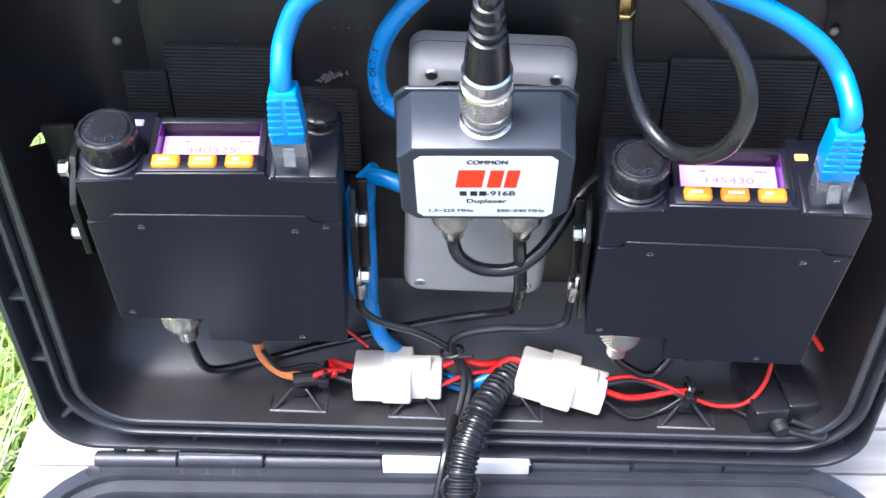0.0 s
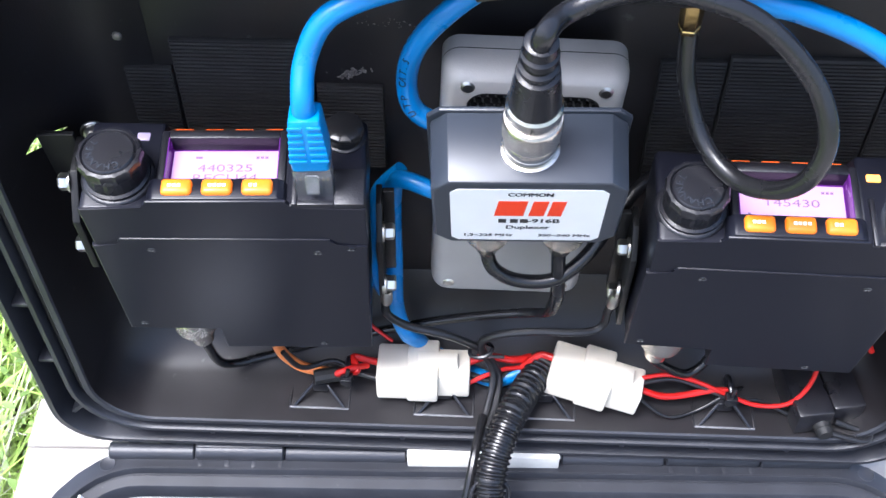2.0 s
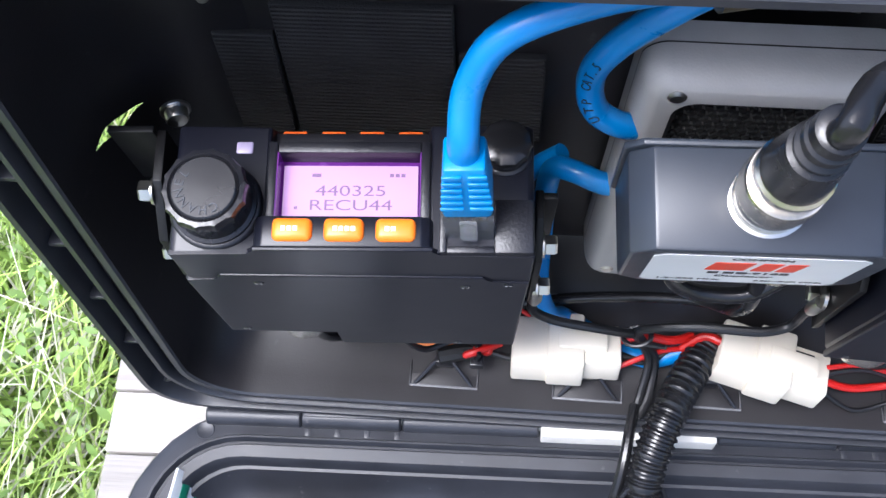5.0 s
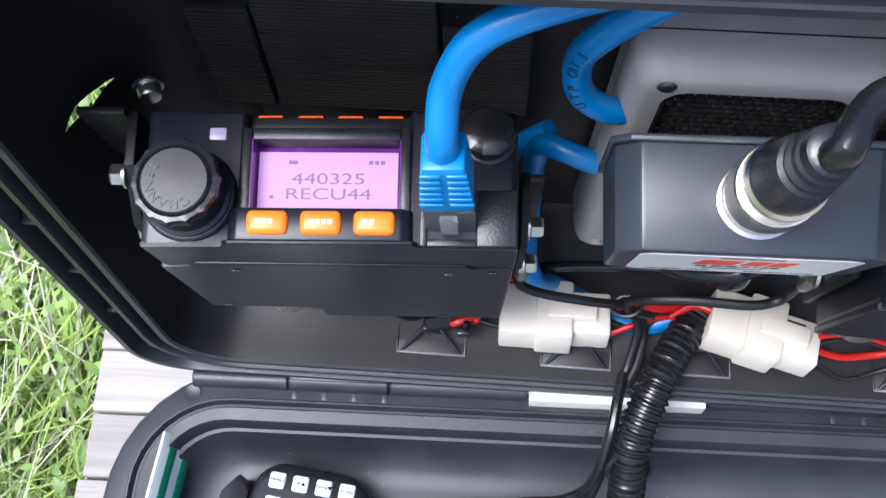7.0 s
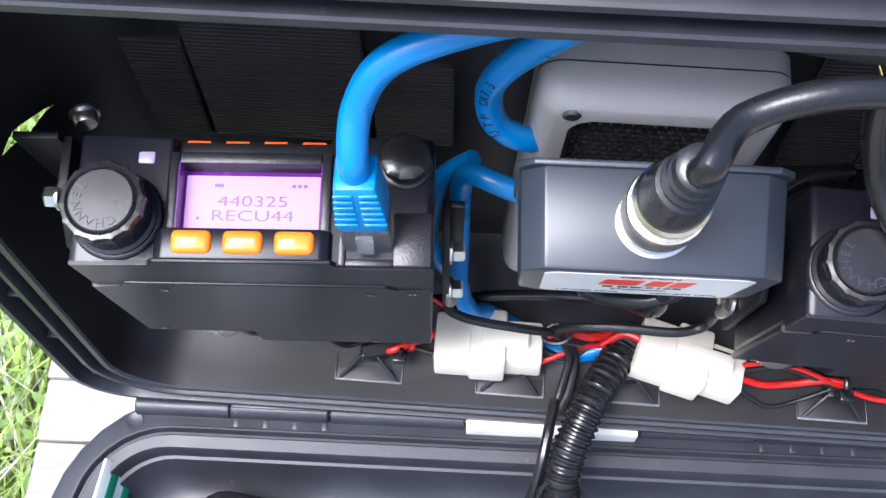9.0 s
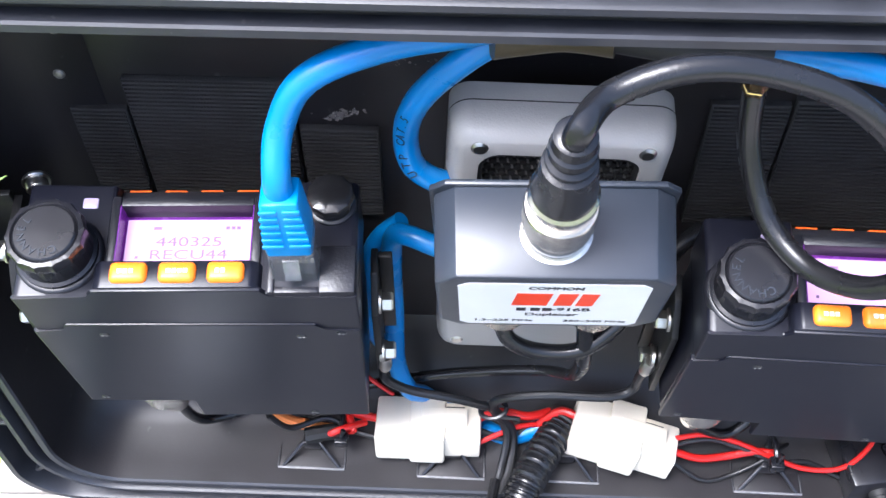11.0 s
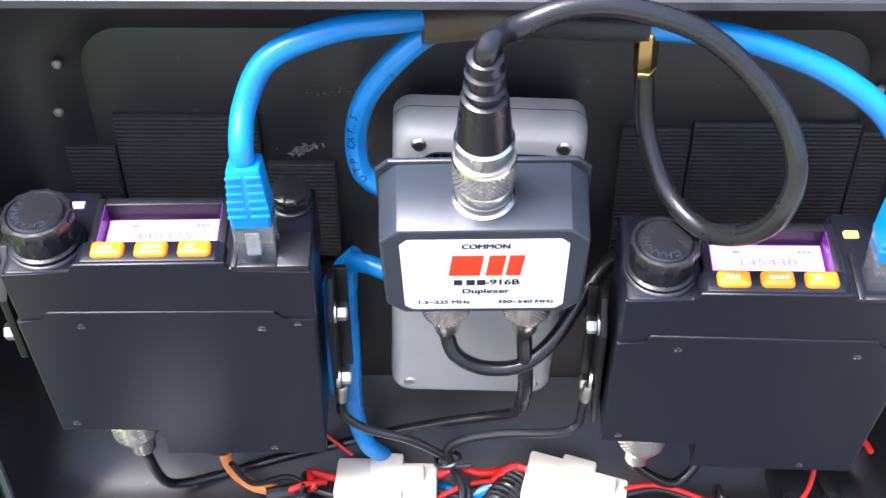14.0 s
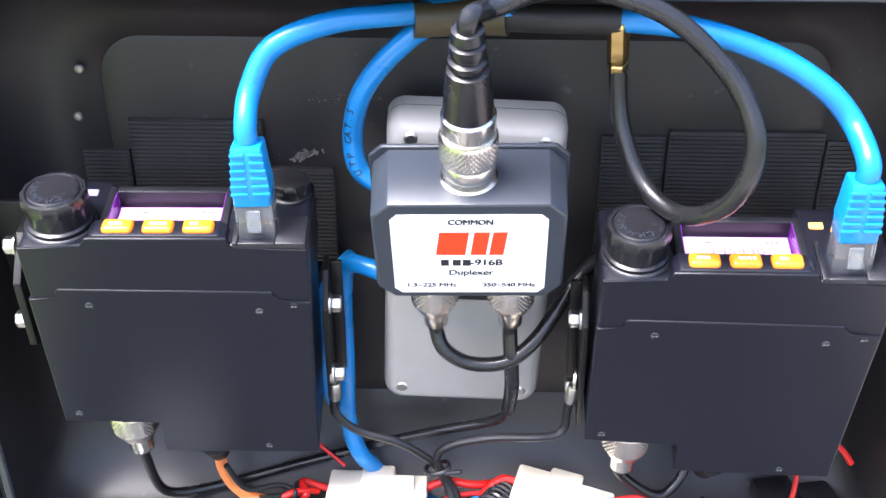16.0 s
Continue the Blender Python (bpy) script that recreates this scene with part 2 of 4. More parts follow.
def tube(pts, r, seg=12, bm=None, step=6, ribs=None, raw=False):
    """A round cable along a smooth line; ribs=(depth, pitch) makes it corrugated."""
    path = pts if raw else smooth_path(pts, step)
    if ribs:
        fine, length = [path[0]], 0.0
        for a, c in zip(path, path[1:]):
            n = max(1, int((c - a).length / (ribs[1] / 6)))
            fine += [a.lerp(c, (k + 1) / n) for k in range(n)]
        path = fine
    b = bmesh.new()
    d = (path[1] - path[0]).normalized()
    u = d.orthogonal().normalized()
    rings, run = [], 0.0
    for i, p in enumerate(path):
        d = (path[min(i + 1, len(path) - 1)] - path[max(i - 1, 0)]).normalized()
        u = (u - d * u.dot(d)).normalized()
        v = d.cross(u)
        if i:
            run += (p - path[i - 1]).length
        rr = r
        if ribs:
            rr = r - ribs[0] * (0.5 + 0.5 * math.tanh(3 * math.cos(2 * math.pi * run / ribs[1])))
        rings.append([b.verts.new((p + (u * math.cos(2 * math.pi * k / seg) + v * math.sin(2 * math.pi * k / seg)) * rr) * MM) for k in range(seg)])
    for r0, r1 in zip(rings, rings[1:]):
        for k in range(seg):
            b.faces.new((r0[k], r0[(k + 1) % seg], r1[(k + 1) % seg], r1[k]))
    b.faces.new(rings[0][::-1]), b.faces.new(rings[-1])
    return join(bm, b)


def rounded(x0, x1, z0, z1, r, n=6):
    out = []
    for cx, cz, a0 in ((x1 - r, z1 - r, 0), (x0 + r, z1 - r, 90), (x0 + r, z0 + r, 180), (x1 - r, z0 + r, 270)):
        for k in range(n + 1):
            a = radians(a0 + 90 * k / n)
            out.append((cx + r * math.cos(a), cz + r * math.sin(a)))
    return out


def shell(rings, put, close=(False, False)):
    """Rounded rectangles (x0, x1, z0, z1, radius, depth) joined one to the next."""
    b = bmesh.new()
    rows = [[b.verts.new([c * MM for c in put(x, z, d)]) for x, z in rounded(x0, x1, z0, z1, r, 8)] for x0, x1, z0, z1, r, d in rings]
    for r0, r1 in zip(rows, rows[1:]):
        for k in range(len(r0)):
            j = (k + 1) % len(r0)
            b.faces.new((r0[k], r0[j], r1[j], r1[k]))
    if close[0]:
        b.faces.new(rows[0])
    if close[1]:
        b.faces.new(rows[-1][::-1])
    return b


def text(name, s, size, material, parent, m, depth=0.05, bold=0.0, wide=1.0):
    cu = bpy.data.curves.new("lettering", "FONT")
    cu.body, cu.size, cu.align_x, cu.align_y = s, size * MM, "CENTER", "CENTER"
    cu.extrude = depth * MM
    tmp = new("tmp", cu)
    bpy.context.view_layer.update()
    me = bpy.data.meshes.new_from_object(tmp.evaluated_get(bpy.context.evaluated_depsgraph_get()))
    bpy.data.objects.remove(tmp)
    me.materials.clear()
    me.materials.append(material)
    me.transform(Matrix.Diagonal((wide, 1, 1, 1)))
    if bold:
        b = bmesh.new()
        for shift in (-bold, 0.0, bold):
            me.transform(Matrix.Translation((shift * MM, shift * 0.5 * MM, 0)))
            b.from_mesh(me)
            me.transform(Matrix.Translation((-shift * MM, -shift * 0.5 * MM, 0)))
        b.to_mesh(me)
        b.free()
    return share(name, me, parent, m)


# ---- setting: ground, grass, boards ----
def make_ground():
    b = bmesh.new()
    n = 40
    side = [math.copysign(abs(k / n * 2 - 1) ** 4, k / n * 2 - 1) * 400 for k in range(n + 1)]
    vs = [[b.verts.new((x, y, -0.24 + 0.01 * math.sin(x * 9) * math.cos(y * 7))) for y in side] for x in side]
    for i in range(n):
        for j in range(n):
            b.faces.new((vs[i][j], vs[i + 1][j], vs[i + 1][j + 1], vs[i][j + 1]))
    ob = new("ground", mesh_of(b, EARTH))
    tagged(ob, "green meadow soil under tall grass", "ground", kind="structure")


def make_grass(name, count, material, label, wide, seed, tall):
    rng = random.Random(seed)
    verts, faces = [], []
    for _ in range(count):
        x, y = -0.222 - abs(rng.gauss(0, 0.22)), rng.uniform(-0.5, 0.75)
        h, w = rng.uniform(*tall), rng.uniform(*wide)
        a, lean, twist = rng.uniform(0, 6.28), rng.uniform(0.3, 1.5), rng.uniform(-0.6, 0.6)
        dx, dy = math.cos(a), math.sin(a)
        base = len(verts)
        seg = 4
        for k in range(seg + 1):
            t = k / seg
            out = lean * h * t * t * 0.9
            px, py, pz = x + dx * out, y + dy * out, -0.24 + h * (t - 0.25 * lean * t * t)
            px = min(px, -0.212)
            ww = w * (1 - t ** 2.2) * (0.55 + 0.45 * math.sin(math.pi * min(1, t + 0.25))) + 0.0002
            sx, sy = -math.sin(a + twist * t), math.cos(a + twist * t)
            verts += [(px - sx * ww, py - sy * ww, pz), (min(px + sx * ww, -0.209), py + sy * ww, pz)]
        faces += [(base + 2 * k, base + 2 * k + 1, base + 2 * k + 3, base + 2 * k + 2) for k in range(seg)]
    me = bpy.data.meshes.new("blades")
    me.from_pydata(verts, [], faces)
    me.materials.append(material)
    for p in me.polygons:
        p.use_smooth = True
    tagged(new(name, me), label, "grass", kind="stuff")


TABLE_Z = 4.0


def make_boards():
    floor_ob = thing("wooden_boards", Matrix.Identity(4), "pale sun-bleached wooden boards laid side by side", "boards", kind="structure")
    rng = random.Random(5)
    y = BOARD_Y
    meshes = []
    for k in range(3):
        bm = box(-205, 900, 0.5, BOARD_W - 0.5, -22, 0, 1.0)
        meshes.append(mesh_of(bm, WOOD))
    # Front rows lie out of view, added so bounce light turns less green.
    for i in range(-44, 16):
        share("plank", meshes[i % 3], floor_ob, pose(rng.uniform(-0.0015, 0.0015), (BOARD_Y + i * BOARD_W) * MM, (TABLE_Z + rng.uniform(-0.6, 0.0)) * MM, 0, 0, rng.uniform(-0.12, 0.12)))


def make_bearers():
    """Plain timbers that carry the boards over the meadow."""
    for x in (-0.15, 0.35, 0.85):
        tim = thing("timber_bearer", pose(x, -0.38, -0.25), "plain weathered timber carrying the boards", "timber", "board bearers", "structure")
        part("timber", box(-30, 30, -780, 820, 0, 250 + TABLE_Z - 22.8, 2.0), WOOD, tim)


BOARD_Y, BOARD_W = 18.0, 27.0
make_ground()
make_grass("grass", 15000, GRASS, "tall yellow-green meadow grass beside the boards", (0.0009, 0.0030), 3, (0.10, 0.27))
make_grass("dry_grass", 3200, STRAW, "dry whitish stalks among the grass", (0.0008, 0.0026), 4, (0.12, 0.27))
make_boards()
make_bearers()


def make_weeds(count, seed):
    rng = random.Random(seed)
    verts, faces = [], []
    for _ in range(count):
        x, y, z = -0.225 - abs(rng.gauss(0, 0.2)), rng.uniform(-0.4, 0.7), rng.uniform(-0.17, -0.02)
        size, a, tip = rng.uniform(0.002, 0.0062), rng.uniform(0, 6.28), rng.uniform(-0.7, 0.4)
        c, s = math.cos(a), math.sin(a)
        rows = [(0.0, 0.05, 0), (0.3, 0.34, 0.05), (0.6, 0.36, 0.04), (0.85, 0.2, -0.02), (1.0, 0.02, -0.1)]
        base = len(verts)
        for u, w, h in rows:
            for v, lift in ((-w, 0.10), (0.0, 0.0), (w, 0.10)):
                lx, ly = u * size * 1.6, v * size
                verts.append((min(x + c * lx - s * ly, -0.209), y + s * lx + c * ly, z + (h + lift * abs(v)) * size + tip * lx))
        for r in range(len(rows) - 1):
            for k in range(2):
                i = base + r * 3 + k
                faces.append((i, i + 1, i + 4, i + 3))
    me = bpy.data.meshes.new("leaves")
    me.from_pydata(verts, [], faces)
    me.materials.append(WEED)
    for p in me.polygons:
        p.use_smooth = True
    tagged(new("meadow_weeds", me), "broad green meadow weed leaves among the grass", "weeds", kind="stuff")


make_weeds(6000, 8)

# ---- the case ----
X0, X1, Z0, Z1 = -150.0, 170.0, 63.0, 278.0


def upright(x, z, d):
    return (x, d, z)


def grown(g, r, d, gb=None):
    gb = g if gb is None else gb
    right = g if g < 11 else 11 + (g - 11) * 0.45
    return (X0 - g, X1 + right, Z0 - gb, Z1 + g, r, d)


case = thing("equipment_case", Matrix.Identity(4), "open black plastic equipment case standing on its hinge side", "case")
BASE_M = pose(0.010, 0, 0.038, -2.2, 0, -1.2) @ pose(-0.010, 0, -0.038)
RIM = [grown(22, 21, 12), grown(23, 22, 10), grown(23, 22, -1.5), grown(22, 21, -2.5), grown(20, 20, -2.5),
       grown(19.5, 20, -1), grown(19, 20, 9), grown(11, 30, 9), grown(10.5, 29.5, -3), grown(9.8, 29, -4), grown(8.2, 28, -4), grown(7.6, 27.5, -3),
       grown(7.4, 27, 2), grown(3.4, 24, 2), grown(3.2, 24, -3.6), grown(2.6, 23.5, -4.2), grown(0.6, 22, -4.2), grown(0, 22, -3.4)]
TUB = [grown(0, 22, -3.4), grown(-0.4, 22, 4), grown(-2, 22, 18),
       (X0 + 4, X1 - 4, Z0 + 5, Z1 - 4, 24, 25), (X0 + 7, X1 - 7, Z0 + 12, Z1 - 7, 26, 32), (X0 + 13, X1 - 13, Z0 + 22, Z1 - 12, 28, 39),
       (X0 + 24, X1 - 24, Z0 + 34, Z1 - 20, 28, 43.5), (X0 + 40, X1 - 32, Z0 + 41, Z1 - 27, 16, 45), (X0 + 40.8, X1 - 32.8, Z0 + 41.8, Z1 - 27.8, 15, 45.5),
       (X0 + 42, X1 - 34, Z0 + 43, Z1 - 29, 14, 45.2)]
SKIN = [grown(-12, 28, 66, 4), grown(-4, 30, 58, 10), grown(2, 32, 14, 15), grown(22, 21, 12)]


def split_in_wall(bm, poly):
    """A gap through the case's side wall, its outline given in depth and height."""
    for (y0, z0), (y1, z1) in zip(poly, poly[1:] + poly[:1]):
        near = [f for f in bm.faces if all(v.co.x < -0.128 for v in f.verts) and max(v.co.y for v in f.verts) > 0.013]
        geom = near + list({e for f in near for e in f.edges}) + list({v for f in near for v in f.verts})
        bmesh.ops.bisect_plane(bm, geom=geom, dist=1e-7, plane_co=(0, y0 * MM, z0 * MM), plane_no=(0, z1 - z0, -(y1 - y0)))
    gone = []
    for f in bm.faces:
        c = f.calc_center_median() / MM
        sides = [(z1 - z0) * (c.y - y0) - (y1 - y0) * (c.z - z0) for (y0, z0), (y1, z1) in zip(poly, poly[1:] + poly[:1])]
        if c.x < -128 and c.y > 13 and (max(sides) < 0 or min(sides) > 0):
            gone.append(f)
    bmesh.ops.delete(bm, geom=gone, context="FACES")
    return bm


tub = split_in_wall(shell(TUB, upright, (False, True)), [(14, 194.5), (21, 195.5), (34, 189.5), (25, 189)])
skin = split_in_wall(shell(SKIN, upright, (True, False)), [(17, 198), (46, 198), (46, 172), (17, 172)])
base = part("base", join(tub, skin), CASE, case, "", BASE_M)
# Rim split off so its colour can carry the sky light it catches.
part("rim", shell(RIM, upright), CASE_LIT, base, "scuffed black rim with a double channel, lightened for sky light")
part("gasket", shell([grown(7.2, 27, 1.6), grown(6.6, 26.6, -0.4), grown(5.4, 25.6, -1.0), grown(4.2, 24.6, -0.4), grown(3.6, 24, 1.6)], upright), RUBBER, base, "thin black rubber gasket")
rib_v, rib_h = mesh_of(box(-0.9, 0.9, 0.6, 8.8, 0, 8.4, 0.3), CASE_LIT), mesh_of(box(0, 8.4, 0.6, 8.8, -0.9, 0.9, 0.3), CASE_LIT)
rib_right = mesh_of(box(0, 4.2, 0.6, 8.8, -0.9, 0.9, 0.3), CASE_LIT)
for x in (-108, -70, -26, 22, 68, 106, 138):
    share("rim_rib", rib_v, base, pose(x * MM, 0, (Z0 - 19.2) * MM))
    share("rim_rib", rib_v, base, pose(x * MM, 0, (Z1 + 10.8) * MM))
for z in (95, 130, 165, 200, 235):
    share("rim_rib", rib_h, base, pose((X0 - 19.2) * MM, 0, z * MM))
    share("rim_rib", rib_right, base, pose((X1 + 10.8) * MM, 0, z * MM))
for sx, x in ((-1, X0 - 6), (1, X1 + 6)):
    share("rim_rib", rib_h if sx < 0 else rib_right, base, pose((x - (9 if sx < 0 else -1)) * MM, 0, (Z0 - 5 if sx < 0 else Z0 - 11) * MM, 0, -45 if sx < 0 else 45, 0))

LZ = 33.0
LD = TABLE_Z + 1


def flat(x, y, d):
    return (x, y, d)


def lidring(left, back, r, d):
    return (left, X0 + X1 - left, -264 - back, back, r, d)


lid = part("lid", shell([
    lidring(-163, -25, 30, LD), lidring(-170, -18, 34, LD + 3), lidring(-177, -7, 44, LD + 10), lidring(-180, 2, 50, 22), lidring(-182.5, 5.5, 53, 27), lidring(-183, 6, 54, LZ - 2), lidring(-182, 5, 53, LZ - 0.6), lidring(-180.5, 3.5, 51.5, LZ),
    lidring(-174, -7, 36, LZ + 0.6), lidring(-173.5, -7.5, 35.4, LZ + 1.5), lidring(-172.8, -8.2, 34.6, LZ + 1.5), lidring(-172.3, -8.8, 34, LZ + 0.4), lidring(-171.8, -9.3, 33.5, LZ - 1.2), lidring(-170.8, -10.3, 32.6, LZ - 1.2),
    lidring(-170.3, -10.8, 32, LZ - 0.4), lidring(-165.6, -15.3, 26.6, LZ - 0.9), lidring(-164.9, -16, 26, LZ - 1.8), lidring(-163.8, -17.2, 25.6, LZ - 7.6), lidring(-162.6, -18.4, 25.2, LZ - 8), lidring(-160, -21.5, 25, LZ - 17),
    lidring(-157.5, -25, 24, LD + 7), lidring(-153, -30, 20, LD + 4.4), lidring(-146, -36, 16, LD + 4)], flat, (True, True)), CASE_LIT, case,
    "scuffed black lid lying open on the boards, lightened for sky light")
lid.data.set_sharp_from_angle(angle=radians(30))

# hinge: knuckles on a line, a pale strip showing through the gap in the middle
HY, HZ = 0.6, 33.2
for x0, x1, kind in ((-154, -116.6, 0), (-116, -77.6, 1), (-77, -24.5, 0), (43, 87.4, 0), (88, 128.4, 1), (129, 168, 0)):
    b = lathe((x0, HY, HZ + (1.2 if kind else 0)), (1, 0, 0), [(3.6, 0), (4.2, 0.6), (4.2, x1 - x0 - 0.6), (3.6, x1 - x0)], 18)
    if kind:
        box(x0 + 0.6, x1 - 0.6, HY - 1, HY + 7, HZ + 1, HZ + 6, 0.6, b)
        for c in range(4):
            box(x0 + 1.0 + c * 11.6, x0 + 3.4 + c * 11.6, HY - 7.4, HY - 3, HZ - 3, HZ + 0.4, 0.3, b)
        box(x0 + 1.0, x1 - 1.0, HY - 8.0, HY - 7.0, HZ - 3, HZ + 0.2, 0.3, b)
    else:
        box(x0 + 0.6, x1 - 0.6, HY - 3.8, HY + 1, HZ - 4, HZ + 1.2, 0.8, b)
        for c in range(2):
            box(x0 + 8 + c * 14, x0 + 13 + c * 14, HY + 2, HY + 7, HZ, HZ + 4.5, 0.4, b)
    part("hinge_knuckle", b, CASE_LIT, case)
part("hinge_strip", box(-23.8, 41.5, -5.2, 2.6, 26, 42.0, 0.6), STRIP, case, "weathered pale strip in the hinge gap")
pin = lathe((-150, HY, HZ), (1, 0, 0), [(1.3, 0), (1.3, 316)], 10)
part("hinge_pin", pin, STEEL, case)

# corner dimple on the lid
for x in (-154, 174):
    part("lid_boss", lathe((x, -6, LZ - 1.2), (0, 0, 1), [(3.9, 0), (3.7, 1.5), (3.3, 1.8), (2.8, 1.6)], 24), CASE_LIT, lid)
# rivets in the back wall
for x, z in ((-119, 221.5), (-114.8, 239.6), (140, 232)):
    rv = thing("rivet", BASE_M @ pose(x * MM, (43.6 if z < 230 and x < 0 else 41.5) * MM, z * MM), "small dull metal rivet in the case wall", "rivet", "case rivets")
    part("head", lathe((0, 0.6, 0), (0, -1, 0), [(1.7, 0), (1.7, 0.4), (1.2, 1.0), (0.4, 1.2)], 16), DULL, rv)

# ---- radios ----
def glyph_bars(parent, material, x, y, z, n, w, h):
    for i in range(n):
        part("legend_bar", box(x + i * w * 1.4, x + i * w * 1.4 + w, y, y + h, z, z + 0.12), material, parent)


def lying(x, y, z, rz=0):
    """Lettering that lies on a face turned up."""
    return pose(x * MM, y * MM, z * MM, 0, 0, rz)


def facing(x, y, z, tilt=0):
    """Lettering that stands on a face turned to the front."""
    return pose(x * MM, y * MM, z * MM, 90 + tilt, 0, 0)


def make_radio(m, label, lines, lit, ant):
    rad = thing("mobile_radio", m, label, "radio", "mobile radios")
    W, T = 87.0, 33.0
    # metal body: a chassis with one deeper corner, a cover plate on the front
    body = prism([(0.0, -20), (W - 0.4, -20), (W - 1.6, -97.5), (31.0, -97.5), (31.6, -80), (-1.6, -80)], 1.2, T - 2, 1.6)
    part("chassis", body, RADIO, rad, sharp=18)
    cover = prism([(-0.9, -21.4), (7.0, -21.4), (7.8, -20.6), (7.8, -18.4), (8.8, -17.5), (W - 12, -18.6), (W - 10, -22.5), (W - 0.2, -22.7), (W - 1.4, -98.4), (30.6, -97.0), (31.3, -80.9), (-1.8, -80.2)], -0.5, 1.6, 0.7)
    part("cover_plate", cover, RADIO, rad, sharp=18)
    for x, z in ((17.5, -24.4), (70.5, -26.9), (3.9, -76.3), (67.7, -94.4), (W - 5.5, -24.6)):
        s = lathe((x, -0.05, z), (0, -1, 0), [(1.55, 0), (1.55, 0.35), (1.1, 0.75), (0.3, 0.8)], 14)
        sc = part("screw", s, BLACKSCREW if x != W - 5.5 else RADIO, rad)
        # Cross slot: the pale bar paints in the screw's glint.
        for a, c in ((0.9, 0.22), (0.22, 0.9)):
            part("slot", box(x - a, x + a, -0.92, -0.80, z - c, z + c), GLINT if a > c else MESHBLACK, sc)
    # front head: moulded fascia that looks up
    head = prism([(0, -1.5), (0, -24), (W, -24), (W, -1.5), (W - 1.5, 0), (62, 0), (61, -7), (24, -7), (23, -1.2), (1.5, -0.6)], 0.2, T, 0.9)
    fascia = part("fascia", head, RADIO, rad, "black moulded front head", sharp=18)
    panel = prism([(0, -24), (W, -24), (W, -1.3), (64.4, -1.3), (63, 2.8), (20.8, 2.8), (19.4, -0.8), (0, -0.8)], 0.0, 1.2, 0.5)
    part("front_panel", panel, RADIO, fascia, sharp=18)
    # raised display bezel: four bars round a sunken window
    bx0, bx1, by0, by1 = 22.8, 62.2, 4.2, 28.4
    for x0, x1, y0, y1 in ((bx0, bx0 + 2.4, by0, by1), (bx1 - 2.4, bx1, by0, by1), (bx0 + 2.4, bx1 - 2.4, by1 - 3.0, by1)):
        part("display_bezel", box(x0, x1, y0, y1, -7.5, 0.7, 0.5), FASCIA, fascia)
    part("back_block", box(22.6, 61.9, by1 - 0.6, T - 0.1, -8, -4.6, 0.8), FASCIA, fascia)
    # Surround and side walls carry the display's spill as their own glow.
    part("display_surround", box(bx0 + 2.2, bx1 - 2.2, 6.8, by1 - 2.6, -7.5, -5.6, 0.1), LCDSPILL, fascia, "display surround with the display's violet glow painted in")
    for x0, x1, y0, y1 in ((bx0 + 2.3, bx0 + 2.6, 7, by1 - 2.8), (bx1 - 2.6, bx1 - 2.3, 7, by1 - 2.8)):
        part("display_wall", box(x0, x1, y0, y1, -6, 0.6), LCDSPILL, fascia)
    dsp = part("display", box(26.0, 58.9, 8.6, 24.0, -5.7, -4.4, 0.15), LCD, fascia, "glowing pinkish white display")
    for s, y, size in lines:
        text("display_text", s, size, LCDTEXT, dsp, lying(42.6, y + 1.4, -4.36), 0.02, 0.0, 1.5)
    part("display_dot", box(28.9, 29.7, 12.6, 13.4, -4.38, -4.32), LCDTEXT, dsp)
    for x in (33, 52, 53.4, 54.8):
        part("display_icon", box(x, x + (2.2 if x == 33 else 1.0), 21.0, 21.9, -4.38, -4.34), LCDTEXT, dsp)
    # key shelf with three lit keys
    shelf = prism([(20.5, -8), (63, -8), (63, 0), (62.4, 2.0), (60.5, 3.4), (23, 3.4), (21.2, 2.0), (20.5, 0)], 0.8, 8.4, 0.5)
    part("key_shelf", shelf, RADIO, fascia, sharp=18)
    for i in range(3):
        cx = 30.2 + i * 12.1
        key = part("key", box(cx - 4.7, cx + 4.7, 2.0, 7.6, 2.0, 5.0, 1.4, seg=3), ORANGE, fascia, "lit orange key")
        glyph_bars(key, KEYCAP, cx - 2.4, 4.2, 4.95, (3, 4, 2)[i], 1.0, 1.1)
    # channel knob: ribbed rim, domed cap
    kx, ky = 10.8, 12.2
    wave = lambda a, i: 1 + (0.045 * (abs(math.sin(a * 7)) ** 9) if 4 <= i <= 6 else 0)
    part("knob_collar", lathe((kx, ky, -3), (0, 0, 1), [(11.4, 0), (11.4, 1.8), (10.9, 2.6), (10.3, 3.0)], 40), FASCIA, rad)
    knob = part("channel_knob", lathe((kx, ky, 1), (0, 0, 1), [(10.2, -0.6), (10.2, 0.3), (9.3, 0.8), (9.1, 5.6), (9.5, 6.4), (9.7, 9.4), (9.3, 10.4), (8.4, 10.6), (8.0, 10.0), (7.7, 10.6), (7.3, 10.9), (0.4, 11.0)], 140, wave=wave), KNOB, rad, "large ribbed black knob")
    for i, ch in enumerate("CHANNEL"):
        a = radians(200 - i * 26 + 100)
        text("knob_letter", ch, 3.0, DUPLEX, knob, pose((kx + 5.5 * math.cos(a)) * MM, (ky + 5.5 * math.sin(a)) * MM, 12.02 * MM, 0, 0, math.degrees(a) - 90), 0.12)
    # volume knob
    vx, vy = 80.0, 26.0
    part("knob_base", lathe((vx, vy, -2), (0, 0, 1), [(6.6, 0), (6.4, 2.6), (5.8, 3.0)], 32), FASCIA, rad)
